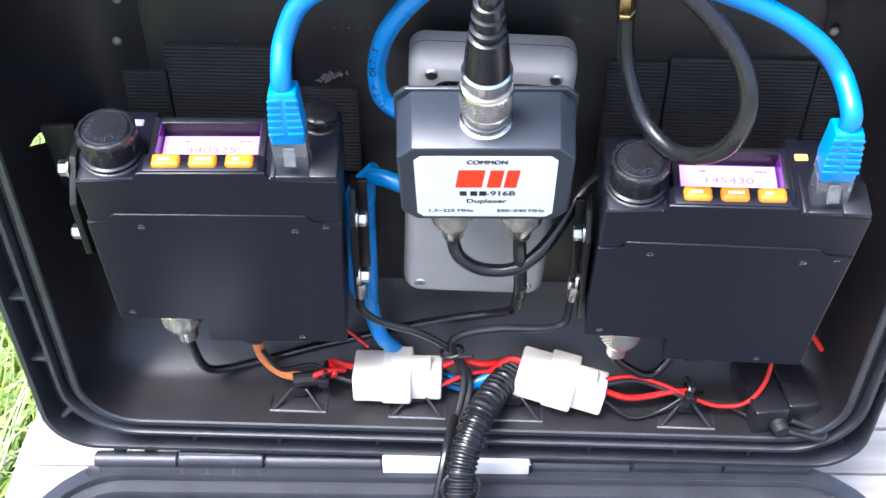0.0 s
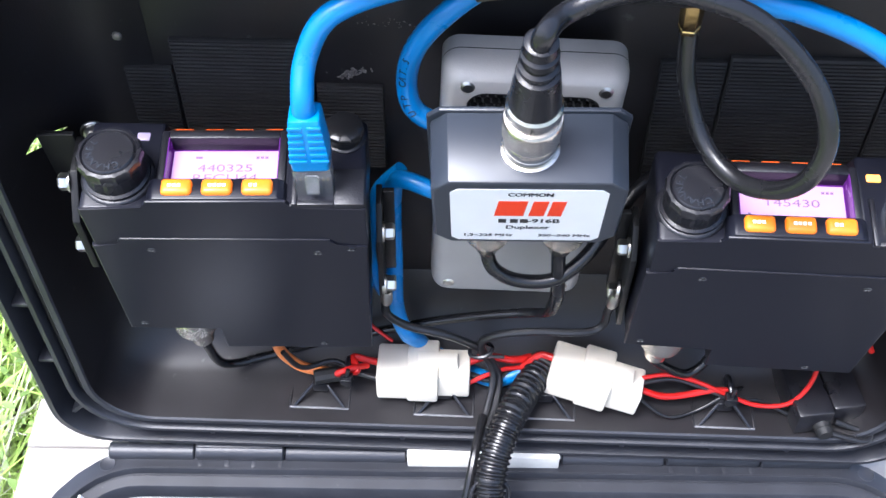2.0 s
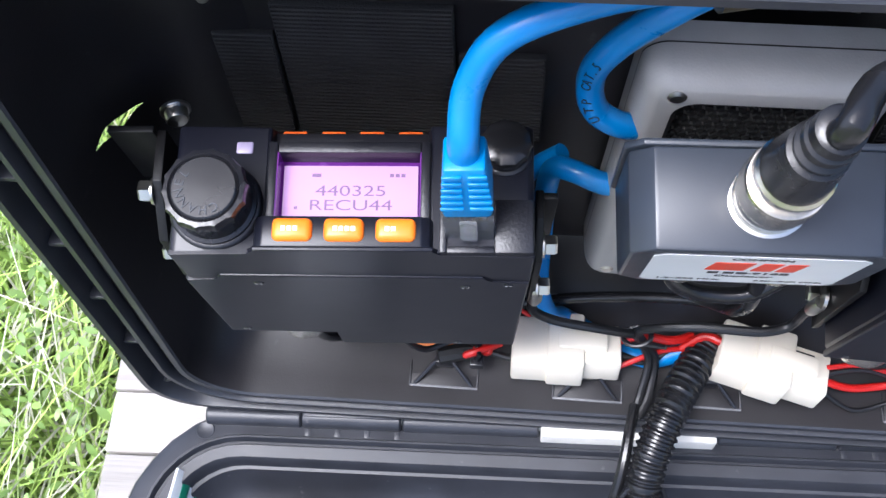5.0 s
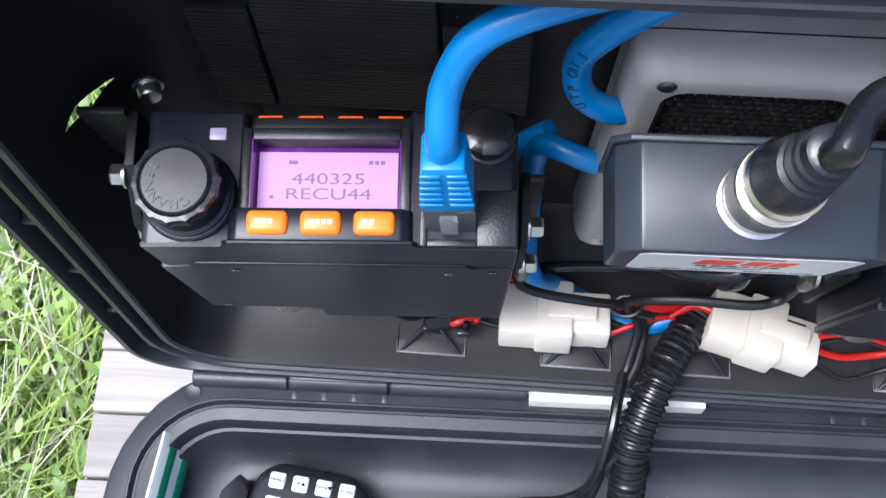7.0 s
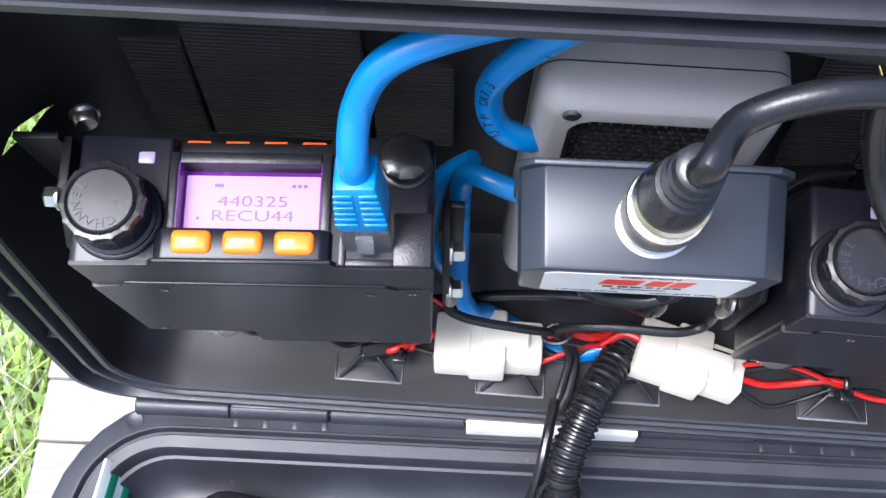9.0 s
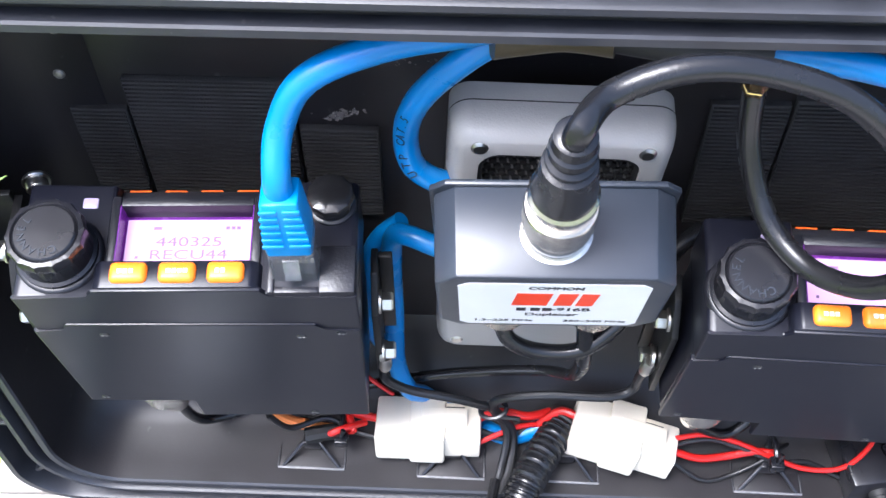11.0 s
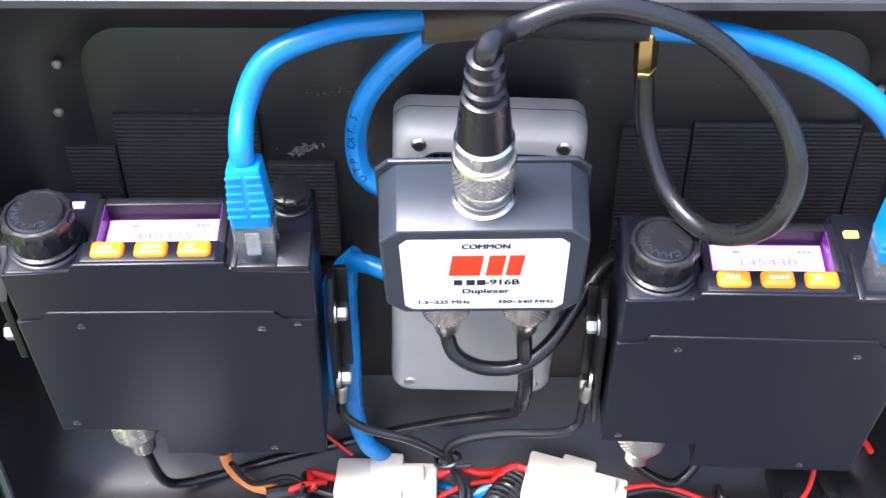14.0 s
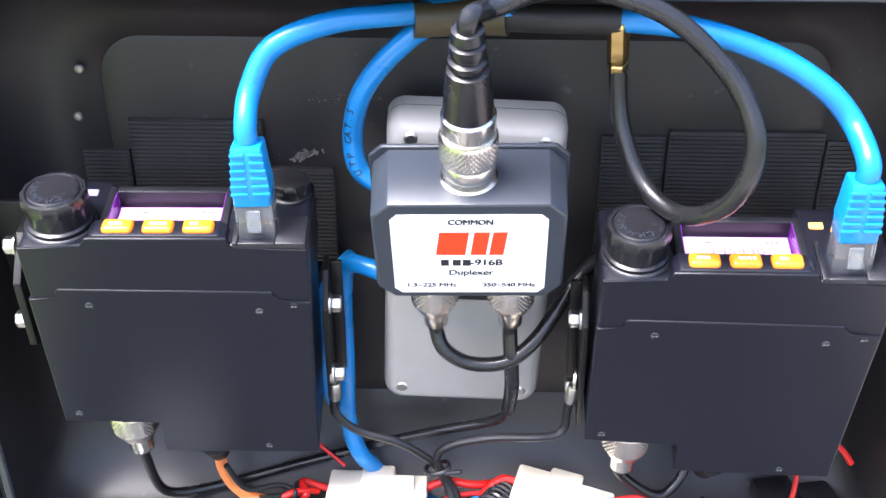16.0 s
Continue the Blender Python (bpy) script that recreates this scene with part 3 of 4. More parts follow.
    part("volume_knob", lathe((vx, vy, 0), (0, 0, 1), [(6.3, -0.5), (5.6, 0.6), (5.5, 2.4), (5.9, 3.0), (6.1, 5.0), (5.7, 5.9), (4.8, 6.3), (3.4, 6.6), (1.8, 6.8), (0.4, 6.85)], 110, wave=lambda a, i: 1 + (0.045 * (abs(math.sin(a * 5.5)) ** 9) if 3 <= i <= 5 else 0)), GLOSSBLACK, rad)
    # small keys
    part("lilac_key", box(14.6, 18.8, 25.6, 28.8, -3.4, -0.6, 0.6), LILAC, fascia, "small lilac button")
    for i in range(4):
        part("function_key", box(25.0 + i * 9.6, 31.0 + i * 9.6, T - 0.8, T + 0.5, -7.8, -5.2, 0.4), REDKEY, fascia, "thin dim orange key")
    part("status_light", box(64.8, 69.2, 23.4, 26.0, -2.4, 0.6, 0.5), AMBER if lit else ORANGE, fascia, "glowing amber status light" if lit else "dim orange status light")
    # microphone socket: block with a well, blank block beside it
    part("socket_block", box(64.5, 66.2, 0.3, 17, -6, 1.0, 0.4), FASCIA, fascia)
    part("socket_block", box(77.4, 86.6, 0.2, 13.5, -6, 1.0, 0.5), FASCIA, fascia)
    part("socket_lip", box(66.2, 77.4, 0.3, 2.0, -6, 0.8, 0.3), FASCIA, fascia)
    # tail: antenna socket, power lead grommet
    tail = box(33, 66, 3, 22, -102.5, -97, 1.0)
    part("tail_plate", tail, RADIO, rad)
    part("antenna_socket", lathe((ant, 8, -78), (0, 0, -1), [(8.5, 0), (8.5, 2), (7, 2.2), (7, 6)], 28), NICKEL, rad)
    part("lead_grommet", lathe((46, 8, -102), (-0.05, 0.45, -1), [(5.8, 0), (5.6, 3), (5.0, 4), (4.2, 14), (3.2, 18)], 24), RUBBER, rad)
    return rad


R_LEFT = pose(-0.1189, -0.0125, 0.2081, 8.9, 1.1, 2.1)
R_RIGHT = pose(0.0572, -0.0142, 0.1984, 11.4, -1.8, -3.6)
make_radio(R_LEFT, "black mobile radio, its lit display reading a channel", (("440325", 15.9, 3.9), ("RECU44", 12.2, 3.9)), False, 19.0)
make_radio(R_RIGHT, "black mobile radio with a glowing amber status light", (("145430", 15.9, 3.9),), True, 14.0)


def at(m, x, y, z):
    v = m @ Vector((x * MM, y * MM, z * MM))
    return tuple(c / MM for c in v)


# brackets that hold the radios to the case, each with hex bolts
def hexbolt(parent, x, y, z, sx):
    part("bolt", lathe((x, y, z), (sx, 0, 0), [(3.6, 0), (3.6, 0.7)], 20), STEEL, parent)
    part("bolt_head", lathe((x + sx * 1.0, y, z), (sx, 0, 0), [(2.9, 0), (3.0, 0.3), (3.0, 2.6), (2.5, 3.2)], 6), STEEL, parent)


def make_bracket(m, side, x, arm, flange, bolts, thick=2.0):
    br = thing("radio_bracket", m, "black steel bracket bolting a radio to the case", "bracket", "radio brackets")
    part("arm", prism(arm, x, x + thick, 0.3, axis="x"), BRACKET, br)
    part("flange", box(*flange, 0.3), BRACKET, br)
    for y, z in bolts:
        hexbolt(br, x if side < 0 else x + thick, y, z, side)
    return br


make_bracket(R_LEFT, -1, -10.0, [(9, -52), (14, -56), (38, -56), (38, -15), (24, -15), (11, -26)], (-22, -10, 36, 38, -44, -12), ((22.5, -19.0), (14.5, -45)), 2.5)
make_bracket(R_LEFT, 1, 89.0, [(9, -80), (26, -80), (26, -26), (18, -26), (9, -36)], (91, 95, 24, 26, -80, -28), ((14.5, -37.8), (11, -68)))
make_bracket(R_RIGHT, -1, -4.4, [(9, -84), (26, -84), (26, -24), (18, -24), (9, -32)], (-8, -4.4, 24, 26, -84, -26), ((16, -35), (17.5, -72)))
make_bracket(R_RIGHT, 1, 89.0, [(20, -86), (34, -86), (34, -30), (28, -30), (20, -36)], (91, 95, 32, 34, -86, -26), ((24, -42), (24, -80)))


# ---- patch leads: plug, boot, blue cable ----
def make_patch(rm, x, pts, label, tilt, lean):
    ob = thing("network_cable", Matrix.Identity(4), label, "cable", "blue network cables")
    m = rm @ pose(x * MM, 0.0082, 0, lean, tilt, 0)
    plug = part("plug", box(-5.8, 5.8, -4.2, 4.2, -7, 13, 0.5), CLEAR, ob, "clear plastic plug", m)
    part("latch", prism([(-5.4, 1.5), (-4.4, 8), (-5.2, 9), (-6.6, 2.2)], -2.0, 2.0, 0.3, axis="x"), CLEAR, ob, "", m)
    for i in range(8):
        part("contact", box(-4.2 + i * 1.2, -3.7 + i * 1.2, 4.25, 4.45, -5, 2), GOLDPIN, plug)
    b = prism([(-5.6, 9.5), (5.6, 9.5), (5.7, 16), (4.6, 29), (-4.6, 29), (-5.7, 16)], -4.8, 4.6, 1.0)
    boot = part("boot", b, BLUEBOOT, ob, "bright blue ribbed strain relief", m)
    for i in range(6):
        z = 13.5 + i * 2.5
        w = 5.9 - i * 0.2
        for x0, x1 in ((-w, -0.6), (0.6, w)):
            part("boot_rib", box(x0, x1, -5.45, -4.7, z, z + 1.2, 0.3), BLUEBOOT, boot)
    start = [c / MM for c in (m @ Vector((0, 0, 0.027)))]
    nxt = [c / MM for c in (m @ Vector((0, 0, 0.034)))]
    part("jacket", tube([start, nxt] + pts, 3.4, 18), BLUE, ob)
    return ob


make_patch(R_LEFT, 71.6, [(-47.3, 7.2, 250.5), (-40.2, 11.2, 262.0), (-22.6, 15.4, 267.9), (-1.0, 20.0, 268.8), (20, 25, 270)], "blue network cable plugged into a radio's head", -2.5, -12)
make_patch(R_RIGHT, 73.4, [(127.6, 0.6, 243.2), (118.6, 3.5, 252.6), (102.8, 7.1, 261.4), (80.6, 10.2, 268.0), (56.4, 13.4, 269.4), (38, 16.6, 268.8), (18, 22, 268)], "blue network cable arching over the black loop", 0, -11)
b = thing("network_cable", Matrix.Identity(4), "blue network cable with black print curving behind the grey box", "cable", "blue network cables")
curl = [(18, 25, 268.5), (3.5, 24, 263.2), (-8.3, 23.6, 253.2), (-16.8, 25, 240.6), (-20.4, 28.5, 225), (-18.5, 27, 213.6), (-10, 26, 208), (2, 32, 203.5)]
jk = part("jacket", tube(curl, 3.4, 18), BLUE, b)
line = smooth_path(curl, 24)
run, k = 0.0, 0
for p0, p1 in zip(line[::-1], line[-2::-1]):
    run += (p1 - p0).length
    if k < 9 and p0.x < -14 and run > 25 + k * 2.9:
        d = (p1 - p0).normalized()
        out = Vector((-0.25, -0.85, 0.5))
        out = (out - d * out.dot(d)).normalized()
        up = out.cross(d)
        c = p0 + out * 3.42
        if "UTP CAT.5"[k] != " ":
            text("jacket_print", "UTP CAT.5"[k], 3.4, INK, jk, Matrix(((d.x, up.x, out.x, c.x * MM), (d.y, up.y, out.y, c.y * MM), (d.z, up.z, out.z, c.z * MM), (0, 0, 0, 1))), 0.05)
        k += 1
b2 = thing("network_cable", Matrix.Identity(4), "blue network cable running down behind the radios to the floor", "cable", "blue network cables")
part("jacket", tube([(-4, 31, 170), (-12, 31, 170.5), (-21.0, 34.0, 172), (-26.0, 36.5, 169), (-27.6, 37.0, 156.7), (-27.9, 34.0, 127.2), (-27.6, 27.0, 106.0), (-23.6, 24, 92), (-19, 28, 81), (-15, 30, 72), (-4, 27, 66.5), (12, 17, 69), (27, 20, 73)], 3.3, 16), BLUE, b2)
b3 = thing("network_cable", Matrix.Identity(4), "darker blue cable pressed against the radio's side", "cable", "blue network cables")
part("jacket", tube([(-24, 40, 172), (-33, 40, 160), (-37, 37, 140), (-37, 34, 122), (-31, 33, 104)], 2.8, 14), BLUE, b3)
tp = thing("tape_wrap", Matrix.Identity(4), "dull brown tape wrapped round the blue cables", "tape")
part("wrap", tube([(0, 20.5, 266.8), (8, 22, 266.8), (17, 23, 267), (28, 20.5, 267.6)], 5.6, 18), TAPE, tp)
sl = thing("cable_sleeve", Matrix.Identity(4), "black sleeve round the bundled blue cables", "sleeve")
part("sleeve", tube([(26, 20.5, 267.6), (42, 15.6, 268.8), (52, 14.2, 269.2), (60, 12.9, 269.2)], 4.2, 18), RUBBER, sl)

# ---- grey box on the back wall ----
gb = thing("grey_box", pose(0.0159, 0.0243, 0.1747, 3.5, 2.4, 0), "grey plastic box with a black mesh grille", "box")
bm = shell([(-27.6, 31, -62, 58.8, 6, 16.5), (-27.5, 30.9, -61.9, 58.6, 6, 9), (-27.2, 30.5, -61.5, 58.0, 6, 5.5), (-26.6, 29.9, -60.9, 57.2, 6, 3.2), (-25.6, 28.9, -60, 56.2, 5.5, 1.5), (-24.2, 27.5, -58.6, 55.0, 5, 0.4), (-23, 26.3, -57.4, 54.2, 5, 0), (-19.5, 22.5, -12, 50, 6, 0), (-19, 22, -11.5, 49.5, 6, 3.2)], upright, (True, True))
part("housing", bm, GREYBOX, gb)
bm = bmesh.new()
for i in range(16):
    for j in range(24):
        x, z = -18.2 + i * 2.6 + (j % 2) * 1.3, -10.5 + j * 2.5
        if x < 21.4:
            lathe((x, 2.9, z), (0, -1, 0), [(1.15, 0), (1.0, 1.0)], 6, bm)
tagged(part("grille", bm, MESH, gb, "black mesh grille"), kind="stuff")
part("housing_seam", shell([(-27.6, 31.05, -62.05, 58.75, 6, 10.5), (-27.6, 31.05, -62.05, 58.75, 6, 10.9)], upright), MESH, gb)
part("grille_bezel", shell([(-19.4, 22.4, -12, 50, 6, 1.0), (-18.4, 21.4, -11, 49, 5, 0.4), (-18, 21, -10.6, 48.6, 5, 2.8)], upright), MESH, gb)
part("mounting_foot", box(-20, 20, 16, 30, -40, 40, 1.0), MESH, gb)
for x, z in ((-20.5, -54.0), (23.5, -54.0), (-19.5, 52.2), (23, 52.2)):
    part("screw", lathe((x, 0.4, z), (0, -1, 0), [(2.4, 0), (2.4, 0.3), (1.6, 0.9), (0.3, 0.9)], 16), STEEL, gb)

# ---- duplexer ----
DM = pose(0.0170, -0.0106, 0.2052, 15.7, -1.0, -0.8)
dp = thing("duplexer", DM, "slate grey plastic duplexer box with a white label", "duplexer")


def octagon(w, z0, z1, c):
    return [(-w + c, z0), (w - c, z0), (w, z0 + c), (w, z1 - c), (w - c, z1), (-w + c, z1), (-w, z1 - c), (-w, z0 + c)]


part("body", loft(octagon(28.7, -20.7, 20.7, 5.2), 0, octagon(29.6, -21.2, 21.4, 5.2), 23.0, 0.9), DUPLEX, dp, sharp=18)
part("back_plate", prism(octagon(30.6, -22, 22.4, 4.0), 22.8, 24.4, 0.5), DUPLEX, dp, "black back plate with a thin lip", sharp=18)
lb = part("label", prism(octagon(23.2, -18.2, 16.6, 2.2), -0.15, 0.2), LABEL, dp, "white printed label")


def on_label(s, size, x, z, bold=0.03, wide=1.2):
    text("label_text", s, size, INK, lb, facing(x, -0.2, z), 0.03, bold, wide)


on_label("COMMON", 3.0, 0.5, 13.4, 0.13, 0.95)
on_label("-916B", 3.7, 5.2, -4.2, 0.13, 1.12)
on_label("Duplexer", 3.2, 0.5, -8.8, 0.11, 1.12)
on_label("1.3~225 MHz", 2.4, -11.8, -14.6, 0.1, 1.18)
on_label("350~540 MHz", 2.4, 12.2, -14.6, 0.1, 1.18)
for x0 in (-8.6, -5.0, -2.0):
    part("maker_bar", box(x0, x0 + 2.4, -0.25, -0.16, -5.5, -2.9), INK, lb)
# the maker's mark as plain red shapes
for x0, x1 in ((-10.0, -1.2), (0.4, 5.0), (6.0, 10.2)):
    part("red_mark", prism([(x0, -0.6), (x1, -0.6), (x1 + 1.2, 9.2), (x0 + 1.2, 9.2)], -0.25, -0.16), REDINK, lb)


def knurl(p0, d, r, h, bm=None, n=30, rows=7):
    """Diamond-cut coupling ring."""
    d = Vector(d).normalized()
    u, v = frame_of(d)
    prof = [(r * 0.96, 0), (r, h * 0.08), (r, h * 0.92), (r * 0.96, h)]
    bm = lathe(p0, d, prof, 40, bm)
    b = bmesh.new()
    for j in range(rows):
        for k in range(n):
            a, da = 2 * math.pi * (k + (j % 2) * 0.5) / n, math.pi / n
            hh, dh = h * (0.1 + 0.8 * (j + 0.5) / rows), h * 0.8 / rows
            q = lambda aa, z, rr: (Vector(p0) + d * z + (u * math.cos(aa) + v * math.sin(aa)) * rr) * MM
            c = [b.verts.new(q(a - da, hh, r * 0.995)), b.verts.new(q(a, hh - dh, r * 0.995)), b.verts.new(q(a + da, hh, r * 0.995)), b.verts.new(q(a, hh + dh, r * 0.995))]
            top = b.verts.new(q(a, hh, r * 1.022))
            for i in range(4):
                b.faces.new((c[i], c[(i + 1) % 4], top))
    return join(bm, b)


# sockets belong to the duplexer; plugs and leads are their own things
part("socket", lathe((0, 12, 20.4), (0, 0, 1), [(8.8, 0), (8.8, 0.6), (8.0, 0.9), (7.8, 5)], 36), NICKEL, dp, "nickel top socket")
for x in (-11.5, 13.5):
    part("socket", lathe((x, 9, -19.5), (0, 0, -1), [(9, 0), (9, 1), (7.6, 1.2), (7.6, 3)], 30), NICKEL, dp, "nickel lower socket")

cx = thing("coaxial_lead", Matrix.Identity(4), "black coaxial lead looping up from the duplexer", "cable", "coaxial leads")
axis = (0.0, -0.02, 1.0)
pm = DM @ pose(0, 0.012, 0.0200)
plug = part("coupling_ring", lathe((0, 0, 3), axis, [(7.6, 0), (8.0, 1), (8.0, 5.0), (7.6, 5.6)], 36), NICKEL, cx, "shiny nickel coupling", pm)
part("knurled_ring", knurl((0, 0, 8.4), axis, 8.5, 9.5, n=40, rows=8), NICKEL, cx, "knurled nickel ring", pm)
part("plug_body", lathe((0, 0, 18.5), axis, [(7.4, -1), (7.9, 0.2), (7.9, 6), (7.0, 7)], 36), NICKEL, cx, "", pm)
part("boot", lathe((0, 0, 24.5), axis, [(7.3, 0), (7.3, 1.5), (6.6, 9), (5.9, 15.5), (4.8, 16), (5.4, 17.6), (5.4, 19), (4.4, 19.6), (4.4, 21), (5.1, 21.8), (5.0, 24), (4.1, 24.6), (4.7, 25.6), (4.4, 28.6), (3.3, 29.2)], 30), COAX, cx, "tapered black rubber boot", pm)
tip = [c / MM for c in (pm @ Vector((0, -0.0008, 0.050)))]
tip2 = [c / MM for c in (pm @ Vector((0.0006, -0.0012, 0.057)))]
part("jacket", tube([tip, tip2, (22.3, -11.6, 281.6), (36.3, -8.5, 285.5), (51.8, -7.8, 284.4), (70.7, -8.9, 277.3), (87.2, -13.3, 262.2), (93.9, -19.5, 248.3), (92.5, -21.5, 234.6), (86.9, -16.3, 223.2), (78.4, -5.9, 216.5), (69.5, 6.0, 220.8), (63.2, 15.0, 236.1), (61.4, 19.3, 251.8)], 2.85, 16), COAX, cx)
ft = Vector((61.3, 19.4, 252))
part("gold_connector", lathe(ft, (-0.13, -0.45, 1), [(3.0, 0), (3.2, 0.6), (3.2, 3), (2.9, 3.2), (3.3, 4.0), (3.3, 19), (2.6, 20)], 6), GOLDPIN, cx, "gold plated screw connector")

# ---- velcro patches, residue ----
for x0, x1, z0, z1 in ((-119.5, -103, 165, 209), (-102, -55, 165, 221), (-54, -31, 165, 203), (62, 84, 165, 217), (85, 138, 165, 219), (139, 150, 165, 216)):
    v = thing("hook_tape", BASE_M @ pose(0, 0.0442, 0), "black ribbed hook tape stuck to the case", "tape", "hook tape patches")
    part("backing", box(x0, x1, -1.2, 1.2, z0, z1, 0.3), VELCRO, v)
    bm = bmesh.new()
    z = z0 + 0.8
    while z < z1 - 0.8:
        box(x0 + 0.5, x1 - 0.5, -2.1, -1.1, z, z + 0.75, 0, bm)
        z += 1.55
    tagged(part("hook_field", bm, VELCRO, v), kind="stuff")
sc = thing("residue", BASE_M @ pose(-0.004, -0.0068, 0), "pale dried glue residue on the case wall", "residue")
bm = bmesh.new()
rng = random.Random(11)
for i in range(70):
    x, z = -37 + rng.gauss(0, 2.8), 208 + rng.gauss(0, 0.9)
    jag = [rng.uniform(0.3, 1.5) for _ in range(9)]
    lathe((x, 51.6, z + (x + 37) * 0.3), (0, -1, 0), [(rng.uniform(0.25, 0.75), 0), (0.15, rng.uniform(0.1, 0.3))], 9, bm, wave=lambda a, k: jag[int(a / 6.2832 * 9) % 9])
for i in range(34):
    x = rng.uniform(-40, -10)
    jag = [rng.uniform(0.2, 1.6) for _ in range(7)]
    lathe((x, 51.6, 229 + rng.gauss(0, 0.9)), (0, -1, 0), [(rng.uniform(0.12, 0.45), 0), (0.08, 0.12)], 7, bm, wave=lambda a, k: jag[int(a / 6.2832 * 7) % 7])
tagged(part("crumb_layer", bm, SCUFF, sc), kind="stuff")
# ---- wiring on the case floor ----
FLOOR = 62.5


def make_connector(m, label):
    c = thing("power_connector", m, label, "connector", "white connectors")
    part("plug_half", box(-19.5, 0.5, -9.5, 9.5, -7, 7, 1.2), NYLON, c)
    part("socket_half", box(-1.0, 19.0, -8.0, 8.0, -6.2, 6.2, 1.2), NYLON, c)
    part("collar", prism([(-7, -11), (6, -11), (6, 11), (-7, 11)], -6.6, 8.4, 1.2, axis="z"), NYLON, c)
    part("latch", box(-3, 14, -3.5, 3.5, 5, 9.4, 0.8), NYLON, c)
    part("latch_slot", box(4, 13, 4.6, 5.8, 5.6, 6.35, 0.2), RUBBER, c)
    return c


make_connector(pose(-0.0165, 0.0175, 0.0735, -8, 0, -1.5), "white nylon power connector joining red and black wires")
make_connector(pose(0.0545, 0.0140, 0.0748, -8, 6, -15), "white nylon power connector lying askew on wires")


def make_mount(x, y, rz, ties=True, shift=0.0):
    c = thing("cable_mount", pose(x * MM, y * MM, FLOOR * MM, 0, 0, rz), "black adhesive cable tie mount on the case floor", "cable mount", "cable mounts")
    part("pad", box(-13, 13, -11, 13, 0, 0.5, 0.1), CASE, c)
    part("plate", prism([(-12.6, -10.6), (12.6, -10.6), (12.6, 12.6), (-12.6, 12.6)], 0.4, 1.0, 0.2, axis="z"), CASE, c)
    for sx in (-1, 1):
        for sy in (-1, 1):
            part("rib", tube([(sx * 2.6, sy * 2.6, 7.6), (sx * 4.4, sy * 4.4, 6.6), (sx * 10.4, sy * 9.8, 0.9)], 0.7, 8), BLACKSCREW, c, "thin leg")
    # The front edge's highlight is painted pale; the side edges are dark metal.
    for x0, x1, y0, y1 in ((-12.4, 12.4, -10.9, -10.1), (11.9, 12.7, -10.4, 12.4), (-12.7, -11.9, -10.4, 12.4)):
        part("plate_edge", box(x0, x1, y0, y1, 0.6, 1.4, 0.25), GLINT if y1 < 0 else BLACKSCREW, c, "plate edge drawn to show its highlight")
    part("saddle", box(-3.2, 3.2, -4, 4, 3, 8.6, 0.8), KNOB, c)
    if ties:
        t = thing("cable_tie", pose((x + shift) * MM, y * MM, FLOOR * MM, 0, 0, rz), "black nylon cable tie round the wires", "cable tie", "cable ties")
        ring = [(0, 6 * math.cos(a), 12.5 + 6 * math.sin(a)) for a in [2 * math.pi * k / 16 for k in range(17)]]
        part("band", tube(ring, 1.0, 8, step=2), KNOB, t)
        part("buckle", box(-2.4, 2.4, -8, -3.5, 14, 18, 0.5), KNOB, t)
        part("tail", tube([(0, -6, 17), (0.4, -5.5, 19.5), (1, -4.6, 21.5)], 0.9, 6), KNOB, t)


make_mount(-60, 16, -2, True, 12.0)
make_mount(108, 9, -2)
make_mount(-8, 13, -2, False)
make_mount(34, 12, -2, False)


def wire(label, pts, r, material, group="wires", cat="wire", seg=10):
    w = thing("wire", Matrix.Identity(4), label, cat, group)
    part("insulation", tube(pts, r, seg), material, w)
    return w


wire("orange-brown heat-shrunk lead from a radio", [(-75.8, 18.6, 97), (-76.5, 20, 88), (-74, 20.5, 79), (-68.5, 20.5, 72), (-62, 20, 70), (-55, 17.5, 72), (-48, 17, 74)], 2.3, ORWIRE)
wire("black heat-shrink sleeve over a lead", [(-62, 13, 75), (-54, 15, 74.5), (-47, 16, 74)], 3.2, RUBBER)
wire("red wire into a white connector", [(-49, 16, 76), (-44, 14, 79), (-46, 20, 80), (-40, 20, 78), (-34, 20, 76)], 1.5, RED)
wire("red wire loop beside the cable tie", [(-50, 15, 75), (-52, 12, 80), (-46, 14, 81), (-40, 18, 77)], 1.3, RED)
wire("black wire with pale stripe beside red wire", [(-72, 10, 98), (-66, 12, 84), (-54, 18, 80), (-44, 15, 76), (-34, 13, 74)], 1.1, WIRE)
wire("thin red wire behind the connector", [(-44, 34, 92), (-38, 30, 88), (-30, 27, 82)], 0.8, RED)
wire("red wire between the white connectors", [(2, 21, 76), (10, 22, 79), (20, 21, 78), (28, 24, 76)], 1.6, RED)
wire("thin red wire between the connectors", [(2, 12, 74), (10, 15, 76), (18, 18, 76), (30, 20, 74)], 1.0, RED)
wire("black wire between the connectors", [(2, 17, 73), (12, 15, 72), (24, 20, 74), (38, 18, 76)], 1.4, WIRE)
wire("red wire entering a connector from the loom", [(24, 19, 75), (31, 22, 80), (37, 20, 81), (42, 18, 79)], 1.6, RED)
wire("thick red wire along the case floor", [(73, 9, 75), (82, 8, 72), (92, 9, 72), (102, 10, 74), (110, 9, 75)], 1.4, RED)
wire("thin red wire curving up to a radio", [(73, 13, 78), (84, 14, 79), (96, 12, 77), (108, 8, 74), (120, 5, 71), (132, 4, 74), (139, 7, 84), (141, 12, 98)], 0.95, RED)
